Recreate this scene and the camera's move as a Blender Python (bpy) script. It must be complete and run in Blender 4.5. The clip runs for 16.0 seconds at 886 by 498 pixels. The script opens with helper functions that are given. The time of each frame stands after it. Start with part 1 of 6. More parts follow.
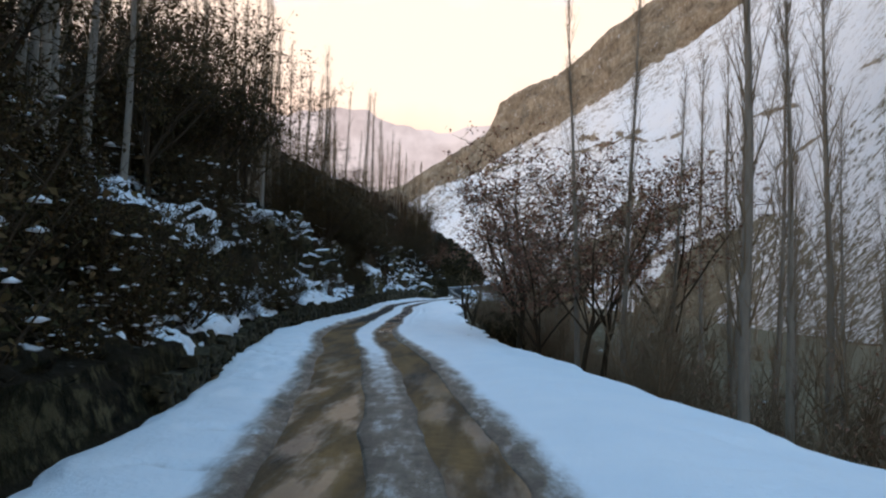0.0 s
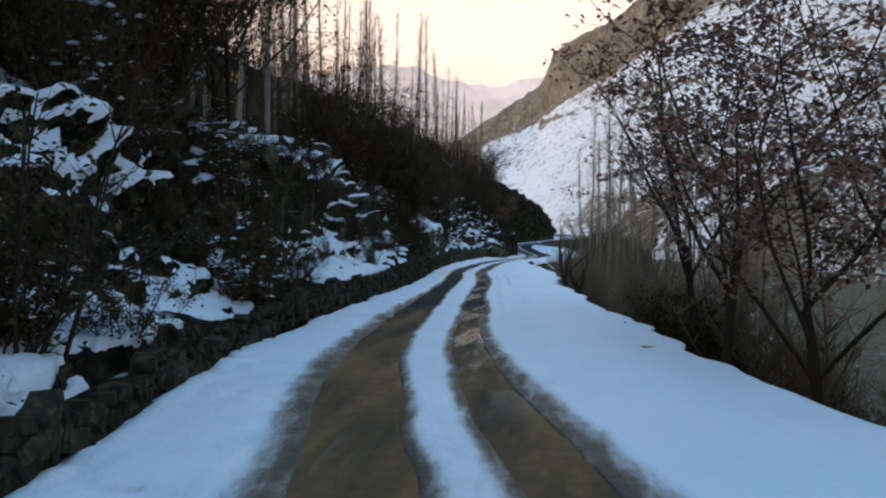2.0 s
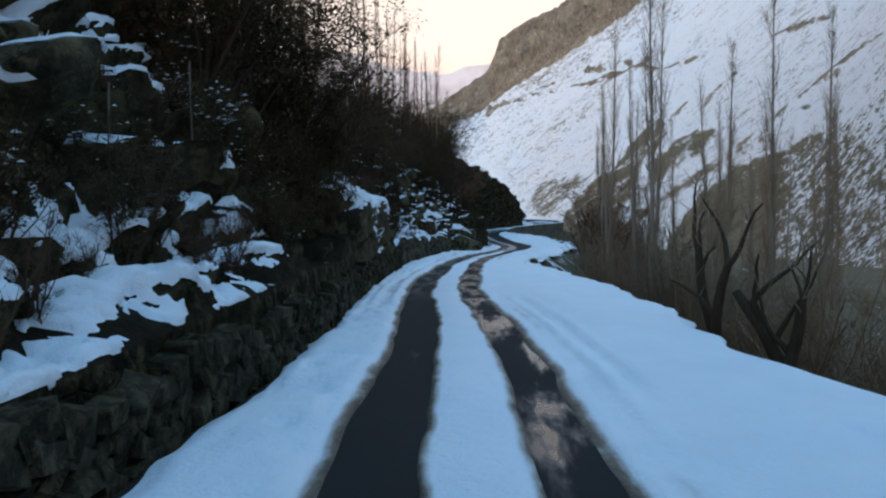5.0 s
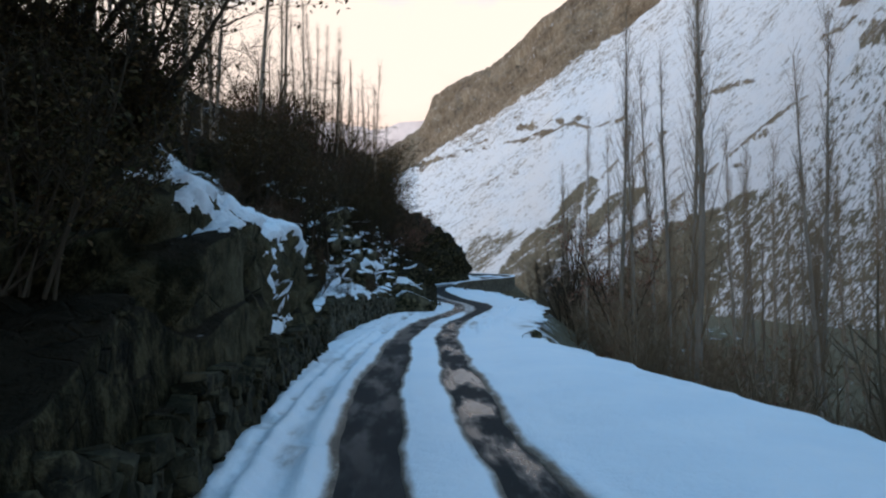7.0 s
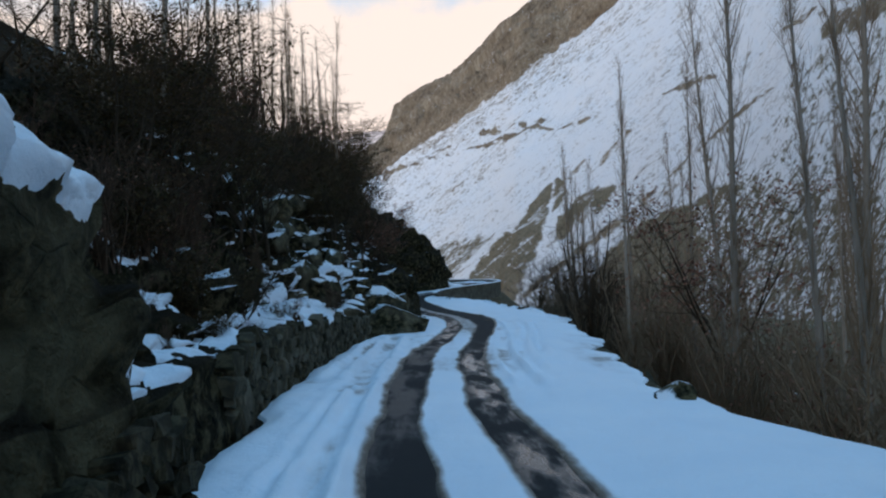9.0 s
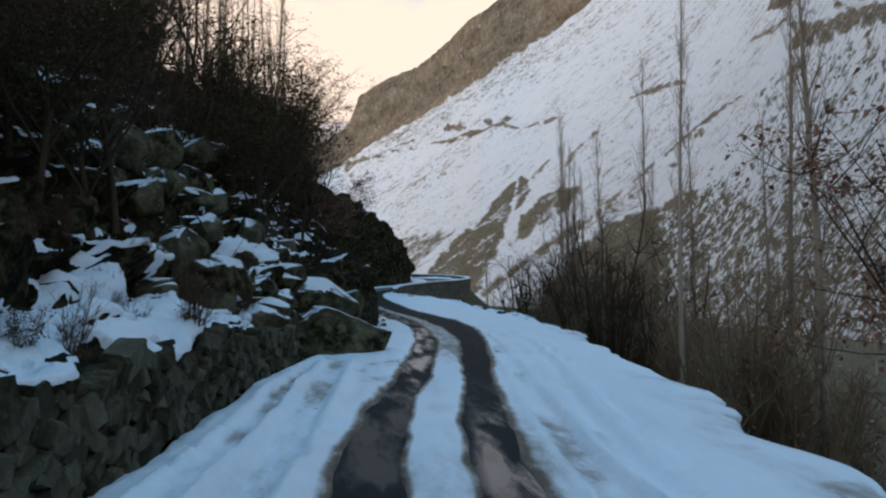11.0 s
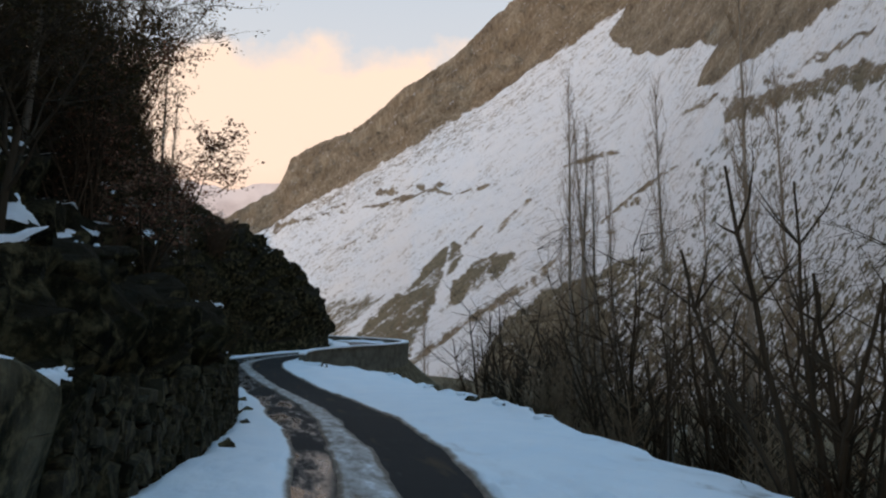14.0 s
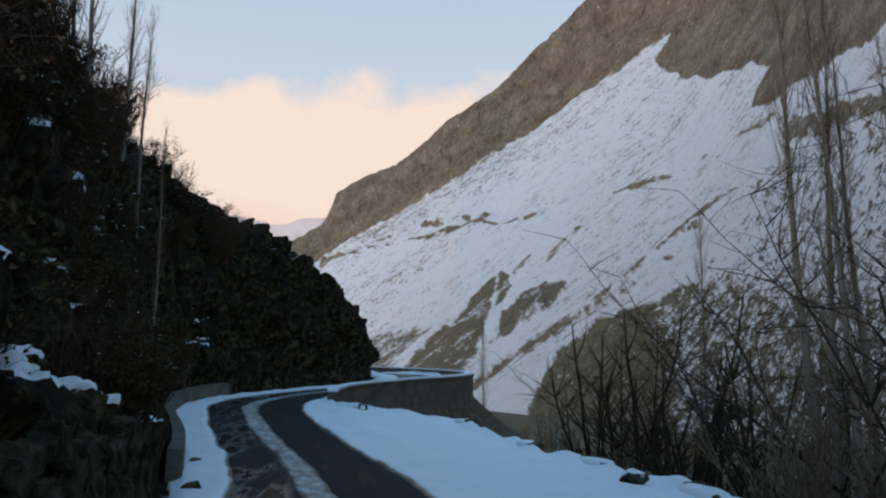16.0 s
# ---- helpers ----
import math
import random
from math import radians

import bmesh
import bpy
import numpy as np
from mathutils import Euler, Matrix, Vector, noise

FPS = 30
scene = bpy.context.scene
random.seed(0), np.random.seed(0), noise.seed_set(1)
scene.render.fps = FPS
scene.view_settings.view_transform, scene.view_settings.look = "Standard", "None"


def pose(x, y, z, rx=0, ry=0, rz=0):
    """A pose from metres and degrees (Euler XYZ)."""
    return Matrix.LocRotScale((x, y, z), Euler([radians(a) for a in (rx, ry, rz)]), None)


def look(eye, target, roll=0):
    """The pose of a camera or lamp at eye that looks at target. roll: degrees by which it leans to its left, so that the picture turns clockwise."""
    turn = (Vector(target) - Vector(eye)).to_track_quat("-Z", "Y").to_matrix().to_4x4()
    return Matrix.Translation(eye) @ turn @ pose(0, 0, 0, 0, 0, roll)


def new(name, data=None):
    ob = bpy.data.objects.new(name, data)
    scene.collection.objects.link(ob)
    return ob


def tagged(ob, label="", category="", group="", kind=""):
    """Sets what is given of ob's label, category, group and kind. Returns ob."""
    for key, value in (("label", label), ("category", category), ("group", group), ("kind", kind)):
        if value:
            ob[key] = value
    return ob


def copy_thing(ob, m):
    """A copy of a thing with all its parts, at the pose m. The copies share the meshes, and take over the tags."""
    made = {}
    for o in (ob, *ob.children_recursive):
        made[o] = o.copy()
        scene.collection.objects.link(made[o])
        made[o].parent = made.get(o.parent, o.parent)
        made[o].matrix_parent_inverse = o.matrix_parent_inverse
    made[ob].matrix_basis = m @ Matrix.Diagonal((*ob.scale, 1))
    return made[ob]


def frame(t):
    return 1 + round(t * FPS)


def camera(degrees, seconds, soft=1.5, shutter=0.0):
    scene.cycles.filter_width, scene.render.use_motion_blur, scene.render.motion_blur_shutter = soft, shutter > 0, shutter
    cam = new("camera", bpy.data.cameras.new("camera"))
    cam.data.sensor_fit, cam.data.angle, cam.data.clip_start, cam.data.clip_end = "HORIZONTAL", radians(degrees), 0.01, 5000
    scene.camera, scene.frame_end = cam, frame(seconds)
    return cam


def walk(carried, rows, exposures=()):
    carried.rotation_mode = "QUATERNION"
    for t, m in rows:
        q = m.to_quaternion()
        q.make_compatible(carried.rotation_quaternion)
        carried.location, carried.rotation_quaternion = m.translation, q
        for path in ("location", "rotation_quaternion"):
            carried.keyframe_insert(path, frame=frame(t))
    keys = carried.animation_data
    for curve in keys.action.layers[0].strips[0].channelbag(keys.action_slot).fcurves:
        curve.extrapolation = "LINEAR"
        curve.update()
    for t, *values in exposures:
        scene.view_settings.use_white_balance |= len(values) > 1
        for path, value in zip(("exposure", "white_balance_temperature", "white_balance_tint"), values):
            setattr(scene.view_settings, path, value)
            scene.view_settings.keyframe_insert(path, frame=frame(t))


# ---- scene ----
cam = camera(58.0, 16.0, 2.2)
PATH = [
    (0, (2.751, -2.136, 1.843), (2.647, -0.141, 1.933), 2.1),
    (0.5, (2.277, 1.896, 1.836), (2.091, 3.887, 1.902), 2.2),
    (1, (1.692, 5.833, 1.858), (1.455, 7.818, 1.898), 2.2),
    (1.5, (1.064, 9.481, 1.916), (0.825, 11.467, 1.914), 1.5),
    (2, (0.406, 13.374, 1.862), (0.164, 15.36, 1.841), 0.4),
    (2.5, (-0.285, 17.418, 1.868), (-0.521, 19.404, 1.827), 0.1),
    (3, (-0.928, 21.423, 1.871), (-1.177, 23.407, 1.878), -1.0),
    (3.5, (-1.424, 25.348, 1.776), (-1.708, 27.327, 1.793), -1.6),
    (4, (-1.819, 29.652, 1.748), (-2.105, 31.632, 1.762), -1.7),
    (4.5, (-2.094, 33.641, 1.74), (-2.302, 35.63, 1.676), -1.2),
    (7, (-3.849, 51.323, 1.734), (-3.793, 53.32, 1.82), 0.0),
    (7.5, (-3.887, 55.057, 1.831), (-3.808, 57.054, 1.892), -0.2),
    (8, (-4.144, 58.369, 1.841), (-4.041, 60.365, 1.912), -0.3),
    (8.5, (-4.34, 61.426, 1.811), (-4.214, 63.421, 1.897), -1.2),
    (9, (-4.518, 64.511, 1.767), (-4.378, 66.504, 1.872), -2.4),
    (11.5, (-3.908, 79.365, 1.893), (-3.644, 81.346, 1.984), 0.7),
    (12, (-3.629, 82.619, 1.867), (-3.363, 84.598, 1.991), 1.2),
    (12.5, (-3.297, 86.27, 1.839), (-3.022, 88.244, 1.998), 1.5),
    (13, (-2.824, 89.877, 1.811), (-2.542, 91.847, 2.014), 1.7),
    (13.5, (-2.294, 93.323, 1.877), (-1.96, 95.281, 2.113), 1.7),
    (14, (-1.746, 96.805, 1.807), (-1.334, 98.745, 2.067), 1.1),
    (14.5, (-1.323, 100.147, 1.796), (-0.899, 102.059, 2.199), 0.1),
    (15, (-1.022, 103.492, 1.739), (-0.595, 105.404, 2.14), 0.2),
    (15.5, (-0.764, 106.971, 1.786), (-0.379, 108.901, 2.143), 0.8),
    (16, (-0.505, 110.525, 1.894), (-0.208, 112.474, 2.232), 0.8),
]
EXPOSURE = [(0, 0.36, 7800, 16), (2, 0.3, 7400, 14), (3.5, 0.3, 7400, 13), (4.5, 0.28, 6900, 11), (7, 0.2, 7000, 11), (9, 0.05, 6700, 10), (11.5, 0.12, 7900, 14), (13, 0.06, 8300, 16), (14, -0.02, 8200, 16), (14.5, -0.14, 7900, 16), (16, -0.17, 7100, 12)]
walk(cam, [(t, look(eye, target, roll)) for t, eye, target, roll in PATH], EXPOSURE)


# ---- world and light ----
world = bpy.data.worlds.new("dusk_sky")
scene.world = world
world.use_nodes = True
wn, wl = world.node_tree.nodes, world.node_tree.links
wn.clear()
w_out = wn.new("ShaderNodeOutputWorld")
w_bg = wn.new("ShaderNodeBackground")
w_sky = wn.new("ShaderNodeTexSky")
w_sky.sky_type, w_sky.sun_disc = "NISHITA", False
w_sky.sun_elevation, w_sky.sun_rotation = radians(19.0), radians(-122.0)
w_sky.altitude, w_sky.air_density, w_sky.dust_density, w_sky.ozone_density = 2000, 1.0, 1.2, 2.0
w_bg.inputs["Strength"].default_value = 0.10
w_co = wn.new("ShaderNodeTexCoord")
w_sep = wn.new("ShaderNodeSeparateXYZ")
w_noise = wn.new("ShaderNodeTexNoise")
w_noise.inputs["Scale"].default_value, w_noise.inputs["Detail"].default_value = 5.0, 10
w_noise.inputs["Roughness"].default_value = 0.55
# a bank of lit cloud low in the west, thinning out upwards
w_top = wn.new("ShaderNodeMath"); w_top.operation = "MULTIPLY_ADD"
w_top.inputs[1].default_value, w_top.inputs[2].default_value = 0.20, 0.245
w_sub = wn.new("ShaderNodeMath"); w_sub.operation = "SUBTRACT"
w_edge = wn.new("ShaderNodeMapRange")
w_edge.inputs["From Min"].default_value, w_edge.inputs["From Max"].default_value = -0.012, 0.012
w_west = wn.new("ShaderNodeMapRange")
w_west.inputs["From Min"].default_value, w_west.inputs["From Max"].default_value = -0.1, 0.75
w_mul = wn.new("ShaderNodeMath"); w_mul.operation = "MULTIPLY"
w_mix = wn.new("ShaderNodeMix"); w_mix.data_type = "RGBA"
w_cool = wn.new("ShaderNodeMix"); w_cool.data_type = "RGBA"
w_cool.inputs[0].default_value = 0.93
w_clear = wn.new("ShaderNodeValToRGB")
w_clear.color_ramp.elements.new(0.5)
for el, (p, c) in zip(w_clear.color_ramp.elements, ((0.0, (0.74, 0.64, 0.62)), (0.36, (0.63, 0.77, 0.96)), (0.85, (0.20, 0.52, 0.93)))):
    el.position, el.color = p, (*c, 1)
w_ten = wn.new("ShaderNodeVectorMath"); w_ten.operation = "SCALE"
w_ten.inputs["Scale"].default_value = 10.0
# the cloud is cream above and orange towards its foot
w_tint = wn.new("ShaderNodeValToRGB")
w_tint.color_ramp.elements[0].position, w_tint.color_ramp.elements[0].color = 0.17, (0.93, 0.57, 0.47, 1)
w_tint.color_ramp.elements[1].position, w_tint.color_ramp.elements[1].color = 0.34, (1.0, 0.87, 0.81, 1)
w_fine = wn.new("ShaderNodeTexNoise")
w_fine.inputs["Scale"].default_value, w_fine.inputs["Detail"].default_value = 7, 6
w_low = wn.new("ShaderNodeMath"); w_low.operation = "MULTIPLY_ADD"
w_low.inputs[1].default_value = 0.22
w_hot = wn.new("ShaderNodeVectorMath"); w_hot.operation = "SCALE"
w_hot.inputs["Scale"].default_value = 10.0
for a, c in ((w_co.outputs["Generated"], w_sep.inputs[0]), (w_co.outputs["Generated"], w_noise.inputs["Vector"]), (w_co.outputs["Generated"], w_fine.inputs["Vector"]),
             (w_noise.outputs["Fac"], w_top.inputs[0]), (w_top.outputs[0], w_sub.inputs[0]), (w_sep.outputs["Z"], w_sub.inputs[1]), (w_sub.outputs[0], w_edge.inputs["Value"]),
             (w_sep.outputs["Y"], w_west.inputs["Value"]), (w_edge.outputs[0], w_mul.inputs[0]), (w_west.outputs[0], w_mul.inputs[1]),
             (w_sep.outputs["Z"], w_clear.inputs[0]), (w_clear.outputs[0], w_ten.inputs[0]), (w_ten.outputs[0], w_cool.inputs[7]), (w_sky.outputs[0], w_cool.inputs[6]),
             (w_fine.outputs["Fac"], w_low.inputs[0]), (w_sep.outputs["Z"], w_low.inputs[2]), (w_low.outputs[0], w_tint.inputs[0]), (w_tint.outputs[0], w_hot.inputs[0]),
             (w_cool.outputs[2], w_mix.inputs[6]), (w_hot.outputs[0], w_mix.inputs[7]), (w_mul.outputs[0], w_mix.inputs[0]),
             (w_mix.outputs[2], w_bg.inputs["Color"]), (w_bg.outputs[0], w_out.inputs[0])):
    wl.new(a, c)

# Added wide soft lamp in place of a glowing horizon; it brightens the mountain.
sun = new("sun", bpy.data.lights.new("sun", "SUN"))
sun.data.energy, sun.data.angle, sun.data.color = 1.0, radians(24), (1.0, 0.84, 0.68)
sun.matrix_world = look((-80, -50, 34), (0, 0, 0))



# ---- noise ----
def lattice(ix, iy, iz, seed):
    h = (ix.astype(np.int64) * 374761393 + iy.astype(np.int64) * 668265263 + iz.astype(np.int64) * 1274126177 + seed * 974634777) & 0xFFFFFFFF
    h = ((h ^ (h >> 13)) * 1103515245) & 0xFFFFFFFF
    h = ((h ^ (h >> 16)) * 2654435761) & 0xFFFFFFFF
    return ((h ^ (h >> 15)) & 0xFFFF) / 32767.5 - 1.0


def vnoise(x, y, z, seed=0):
    x, y, z = np.broadcast_arrays(np.asarray(x, float), y, z)
    i, j, k = np.floor(x), np.floor(y), np.floor(z)
    u, v, w = (a * a * (3 - 2 * a) for a in (x - i, y - j, z - k))
    out = 0
    for a in (0, 1):
        for b in (0, 1):
            for c in (0, 1):
                out = out + lattice(i + a, j + b, k + c, seed) * (u if a else 1 - u) * (v if b else 1 - v) * (w if c else 1 - w)
    return out


def fbm(x, y, z, octaves=4, seed=0, gain=0.5):
    out, amp = 0, 1.0
    for n in range(octaves):
        f = 2.03 ** n
        out = out + amp * vnoise(np.asarray(x) * f, np.asarray(y) * f, np.asarray(z) * f, seed + n)
        amp *= gain
    return out


def worley(x, y, z, seed=0):
    """Distance to the nearest of scattered points, and that point's own random value."""
    x, y, z = np.broadcast_arrays(np.asarray(x, float), y, z)
    i, j, k = np.floor(x), np.floor(y), np.floor(z)
    best, val = np.full(x.shape, 9.0), np.zeros(x.shape)
    for a in (-1, 0, 1):
        for b in (-1, 0, 1):
            for c in (-1, 0, 1):
                p, q, r = i + a, j + b, k + c
                dx = p + 0.5 + 0.45 * lattice(p, q, r, seed + 1) - x
                dy = q + 0.5 + 0.45 * lattice(p, q, r, seed + 2) - y
                dz = r + 0.5 + 0.45 * lattice(p, q, r, seed + 3) - z
                e = np.sqrt(dx * dx + dy * dy + dz * dz)
                near = e < best
                best, val = np.where(near, e, best), np.where(near, lattice(p, q, r, seed + 4), val)
    return best, val


def smooth(a, b, x):
    t = np.clip((np.asarray(x, float) - a) / (b - a), 0, 1)
    return t * t * (3 - 2 * t)


# ---- materials ----
class Mat:
    """A short way to write node materials."""

    def __init__(self, name, rough=0.8, spec=0.3):
        self.m = bpy.data.materials.new(name)
        self.m.use_nodes = True
        self.n, self.l = self.m.node_tree.nodes, self.m.node_tree.links
        self.b = self.n["Principled BSDF"]
        self.b.inputs["Roughness"].default_value = rough
        self.b.inputs["Specular IOR Level"].default_value = spec
        self.geo = self.n.new("ShaderNodeNewGeometry")
        self.pos = self.geo.outputs["Position"]

    def link(self, a, b):
        self.l.new(a, b)

    def noise(self, scale, detail=5, rough=0.55, vec=None, stretch=None, out="Fac", twist=0.0):
        t = self.n.new("ShaderNodeTexNoise")
        t.inputs["Distortion"].default_value = twist
        t.inputs["Scale"].default_value, t.inputs["Detail"].default_value, t.inputs["Roughness"].default_value = scale, detail, rough
        v = vec or self.pos
        if stretch:
            mp = self.n.new("ShaderNodeMapping")
            mp.inputs["Scale"].default_value = stretch
            self.link(v, mp.inputs[0])
            v = mp.outputs[0]
        self.link(v, t.inputs["Vector"])
        return t.outputs[out]

    def voronoi(self, scale, feature="F1", stretch=None, out="Distance"):
        t = self.n.new("ShaderNodeTexVoronoi")
        t.feature = feature
        t.inputs["Scale"].default_value = scale
        v = self.pos
        if stretch:
            mp = self.n.new("ShaderNodeMapping")
            mp.inputs["Scale"].default_value = stretch
            self.link(v, mp.inputs[0])
            v = mp.outputs[0]
        self.link(v, t.inputs["Vector"])
        return t.outputs[out]

    def ramp(self, fac, *stops):
        r = self.n.new("ShaderNodeValToRGB")
        e = r.color_ramp.elements
        while len(e) < len(stops):
            e.new(0.5)
        for el, (p, c) in zip(e, stops):
            el.position, el.color = p, (*c, 1) if len(c) == 3 else c
        self.link(fac, r.inputs[0])
        return r.outputs[0]

    def fit(self, fac, a, b, c=0.0, d=1.0):
        r = self.n.new("ShaderNodeMapRange")
        for k, v in zip(("From Min", "From Max", "To Min", "To Max"), (a, b, c, d)):
            r.inputs[k].default_value = v
        self.link(fac, r.inputs["Value"])
        return r.outputs[0]

    def math(self, op, a, b):
        r = self.n.new("ShaderNodeMath")
        r.operation = op
        for k, v in enumerate((a, b)):
            if isinstance(v, (int, float)):
                r.inputs[k].default_value = v
            else:
                self.link(v, r.inputs[k])
        return r.outputs[0]

    def mix(self, fac, a, b):
        r = self.n.new("ShaderNodeMix")
        r.data_type = "RGBA"
        for k, v in ((0, fac), (6, a), (7, b)):
            if isinstance(v, (int, float)):
                r.inputs[k].default_value = v
            elif isinstance(v, tuple):
                r.inputs[k].default_value = (*v, 1)
            else:
                self.link(v, r.inputs[k])
        return r.outputs[2]

    def attr(self, name):
        a = self.n.new("ShaderNodeAttribute")
        a.attribute_name = name
        return a.outputs["Fac"]

    def up(self):
        s = self.n.new("ShaderNodeSeparateXYZ")
        self.link(self.geo.outputs["Normal"], s.inputs[0])
        return s.outputs["Z"]

    def random(self):
        return self.n.new("ShaderNodeObjectInfo").outputs["Random"]

    def island(self):
        return self.geo.outputs["Random Per Island"]

    def bump(self, height, strength=0.5, distance=0.05):
        b = self.n.new("ShaderNodeBump")
        b.inputs["Strength"].default_value, b.inputs["Distance"].default_value = strength, distance
        self.link(height, b.inputs["Height"])
        self.link(b.outputs[0], self.b.inputs["Normal"])

    def color(self, c):
        if isinstance(c, tuple):
            self.b.inputs["Base Color"].default_value = (*c, 1)
        else:
            self.link(c, self.b.inputs["Base Color"])
        return self

    def rough(self, r):
        self.link(r, self.b.inputs["Roughness"])
        return self


SNOW = (0.80, 0.85, 0.90)


def make_snow():
    m = Mat("snow", 0.55, 0.3)
    fine, mid, big = m.noise(60, 4), m.noise(4.5, 7, 0.66, stretch=(1, 0.30, 1)), m.noise(0.7, 4)
    lump = m.noise(4, 5, 0.6)
    clean = m.mix(m.fit(big, 0.35, 0.7), (0.74, 0.83, 0.91), (0.80, 0.87, 0.93))
    # This mask holds slush, trodden dirt and the painted shadow of the furrows.
    trodden = m.math("MULTIPLY", m.attr("dirt_shade"), m.fit(mid, 0.28, 0.68, 0.45, 1.35))
    slush = m.ramp(trodden, (0.2, (0.62, 0.66, 0.70)), (0.5, (0.34, 0.34, 0.34)), (0.75, (0.13, 0.108, 0.082)), (1.0, (0.055, 0.043, 0.032)))
    m.color(m.mix(m.fit(trodden, 0.10, 0.42), clean, slush))
    h = m.math("ADD", m.math("ADD", m.math("MULTIPLY", fine, 0.18), m.math("MULTIPLY", m.noise(16, 4, 0.6), 0.3)), lump)
    m.bump(h, 0.55, 0.06)
    return m.m


def make_asphalt():
    m = Mat("wet_asphalt", 0.5, 0.5)
    grit, patch = m.noise(90, 4), m.noise(1.6, 6, stretch=(1, 0.16, 1))
    tar = m.mix(grit, (0.010, 0.0105, 0.011), (0.030, 0.030, 0.030))
    mud = m.mix(m.noise(6, 6), (0.115, 0.062, 0.027), (0.32, 0.178, 0.076))
    where = m.math("ADD", m.math("MULTIPLY", patch, 0.75), m.math("MULTIPLY", m.attr("mud"), 0.36))
    c = m.mix(m.fit(where, 0.56, 0.82), tar, mud)
    ice = m.fit(m.noise(3.0, 7, 0.62, stretch=(1, 0.14, 1)), 0.62, 0.74, 0.0, 0.22)
    c = m.mix(ice, c, (0.26, 0.27, 0.28))
    m.color(c)
    wet = m.math("MULTIPLY", m.fit(m.noise(1.7, 5, 0.6, stretch=(1, 0.20, 1)), 0.46, 0.57), m.attr("wet"))
    m.rough(m.fit(wet, 0.0, 1.0, 0.85, 0.20))
    m.link(m.fit(wet, 0.0, 1.0, 0.12, 0.42), m.b.inputs["Specular IOR Level"])
    relief = m.math("ADD", m.math("MULTIPLY", grit, 0.35), m.noise(5, 6, 0.6, stretch=(1, 0.35, 1)))
    m.bump(m.math("MULTIPLY", relief, m.fit(wet, 0.0, 1.0, 1.0, 0.10)), 0.45, 0.03)
    return m.m


def rock_color(m, scale=1.0, warm=0.0):
    """Dark mottled rock: broad stains, lichen, cracks and grain; gives the colour and the relief."""
    big, mid, fine = m.noise(0.6 * scale, 5), m.noise(3.2 * scale, 7, 0.65), m.noise(26 * scale, 5)
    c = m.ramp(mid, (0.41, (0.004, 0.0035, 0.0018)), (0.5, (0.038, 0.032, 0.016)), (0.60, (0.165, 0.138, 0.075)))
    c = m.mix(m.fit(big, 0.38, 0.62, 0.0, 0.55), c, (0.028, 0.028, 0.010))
    lichen = m.fit(m.noise(5.5 * scale, 6, 0.7), 0.57, 0.66, 0.0, 0.5)
    c = m.mix(lichen, c, (0.14, 0.128, 0.068))
    crack = m.fit(m.voronoi(1.4 * scale, "DISTANCE_TO_EDGE"), 0.0, 0.022, 1.0, 0.0)
    crack = m.math("MULTIPLY", crack, m.fit(m.noise(1.1 * scale, 3), 0.48, 0.62))
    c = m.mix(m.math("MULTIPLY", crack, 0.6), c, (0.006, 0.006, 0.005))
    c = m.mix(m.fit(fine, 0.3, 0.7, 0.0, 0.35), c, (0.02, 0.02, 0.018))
    return c, m.math("SUBTRACT", m.math("ADD", m.math("MULTIPLY", mid, 1.3), m.math("MULTIPLY", m.voronoi(2.2 * scale), 0.5)), m.math("MULTIPLY", crack, 0.5)), fine


def make_bank():
    m = Mat("bank_rock_and_snow", 0.85, 0.05)
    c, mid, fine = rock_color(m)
    c = m.mix(m.math("MULTIPLY", m.attr("pale"), m.fit(m.noise(1.7, 6, 0.65), 0.38, 0.62, 0.1, 0.75)), c, (0.17, 0.152, 0.092))
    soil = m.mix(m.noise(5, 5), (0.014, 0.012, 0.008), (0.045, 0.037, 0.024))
    up = m.up()
    c = m.mix(m.fit(m.math("ADD", up, m.math("MULTIPLY", m.noise(3, 5), 0.4)), 0.6, 0.9), c, soil)
    lie = m.math("ADD", m.math("MULTIPLY", up, 0.9), m.math("MULTIPLY", m.noise(0.9, 6), 0.75))
    lie = m.math("ADD", lie, m.math("MULTIPLY", m.attr("snowy"), 0.45))
    snow = m.fit(lie, 1.36, 1.42)
    m.color(m.mix(snow, c, SNOW))
    m.bump(m.math("ADD", mid, m.math("MULTIPLY", fine, 0.35)), 1.0, 0.26)
    return m.m


def make_boulder():
    m = Mat("boulder_rock_with_snow", 0.8, 0.05)
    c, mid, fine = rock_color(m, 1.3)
    c = m.mix(m.fit(m.noise(0.9, 4), 0.42, 0.6, 0.0, 0.45), c, (0.20, 0.18, 0.125))
    lie = m.math("ADD", m.up(), m.math("MULTIPLY", m.noise(1.6, 5), 0.7))
    m.color(m.mix(m.fit(lie, 1.12, 1.18), c, SNOW))
    m.bump(m.math("ADD", mid, m.math("MULTIPLY", fine, 0.4)), 0.8, 0.08)
    return m.m


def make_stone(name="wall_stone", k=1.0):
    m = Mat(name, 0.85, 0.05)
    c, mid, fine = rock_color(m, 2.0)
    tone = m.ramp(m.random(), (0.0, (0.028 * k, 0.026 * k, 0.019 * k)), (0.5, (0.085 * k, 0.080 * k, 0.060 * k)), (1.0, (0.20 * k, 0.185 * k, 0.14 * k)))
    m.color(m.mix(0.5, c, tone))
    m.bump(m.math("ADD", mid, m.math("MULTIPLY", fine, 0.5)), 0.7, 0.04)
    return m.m


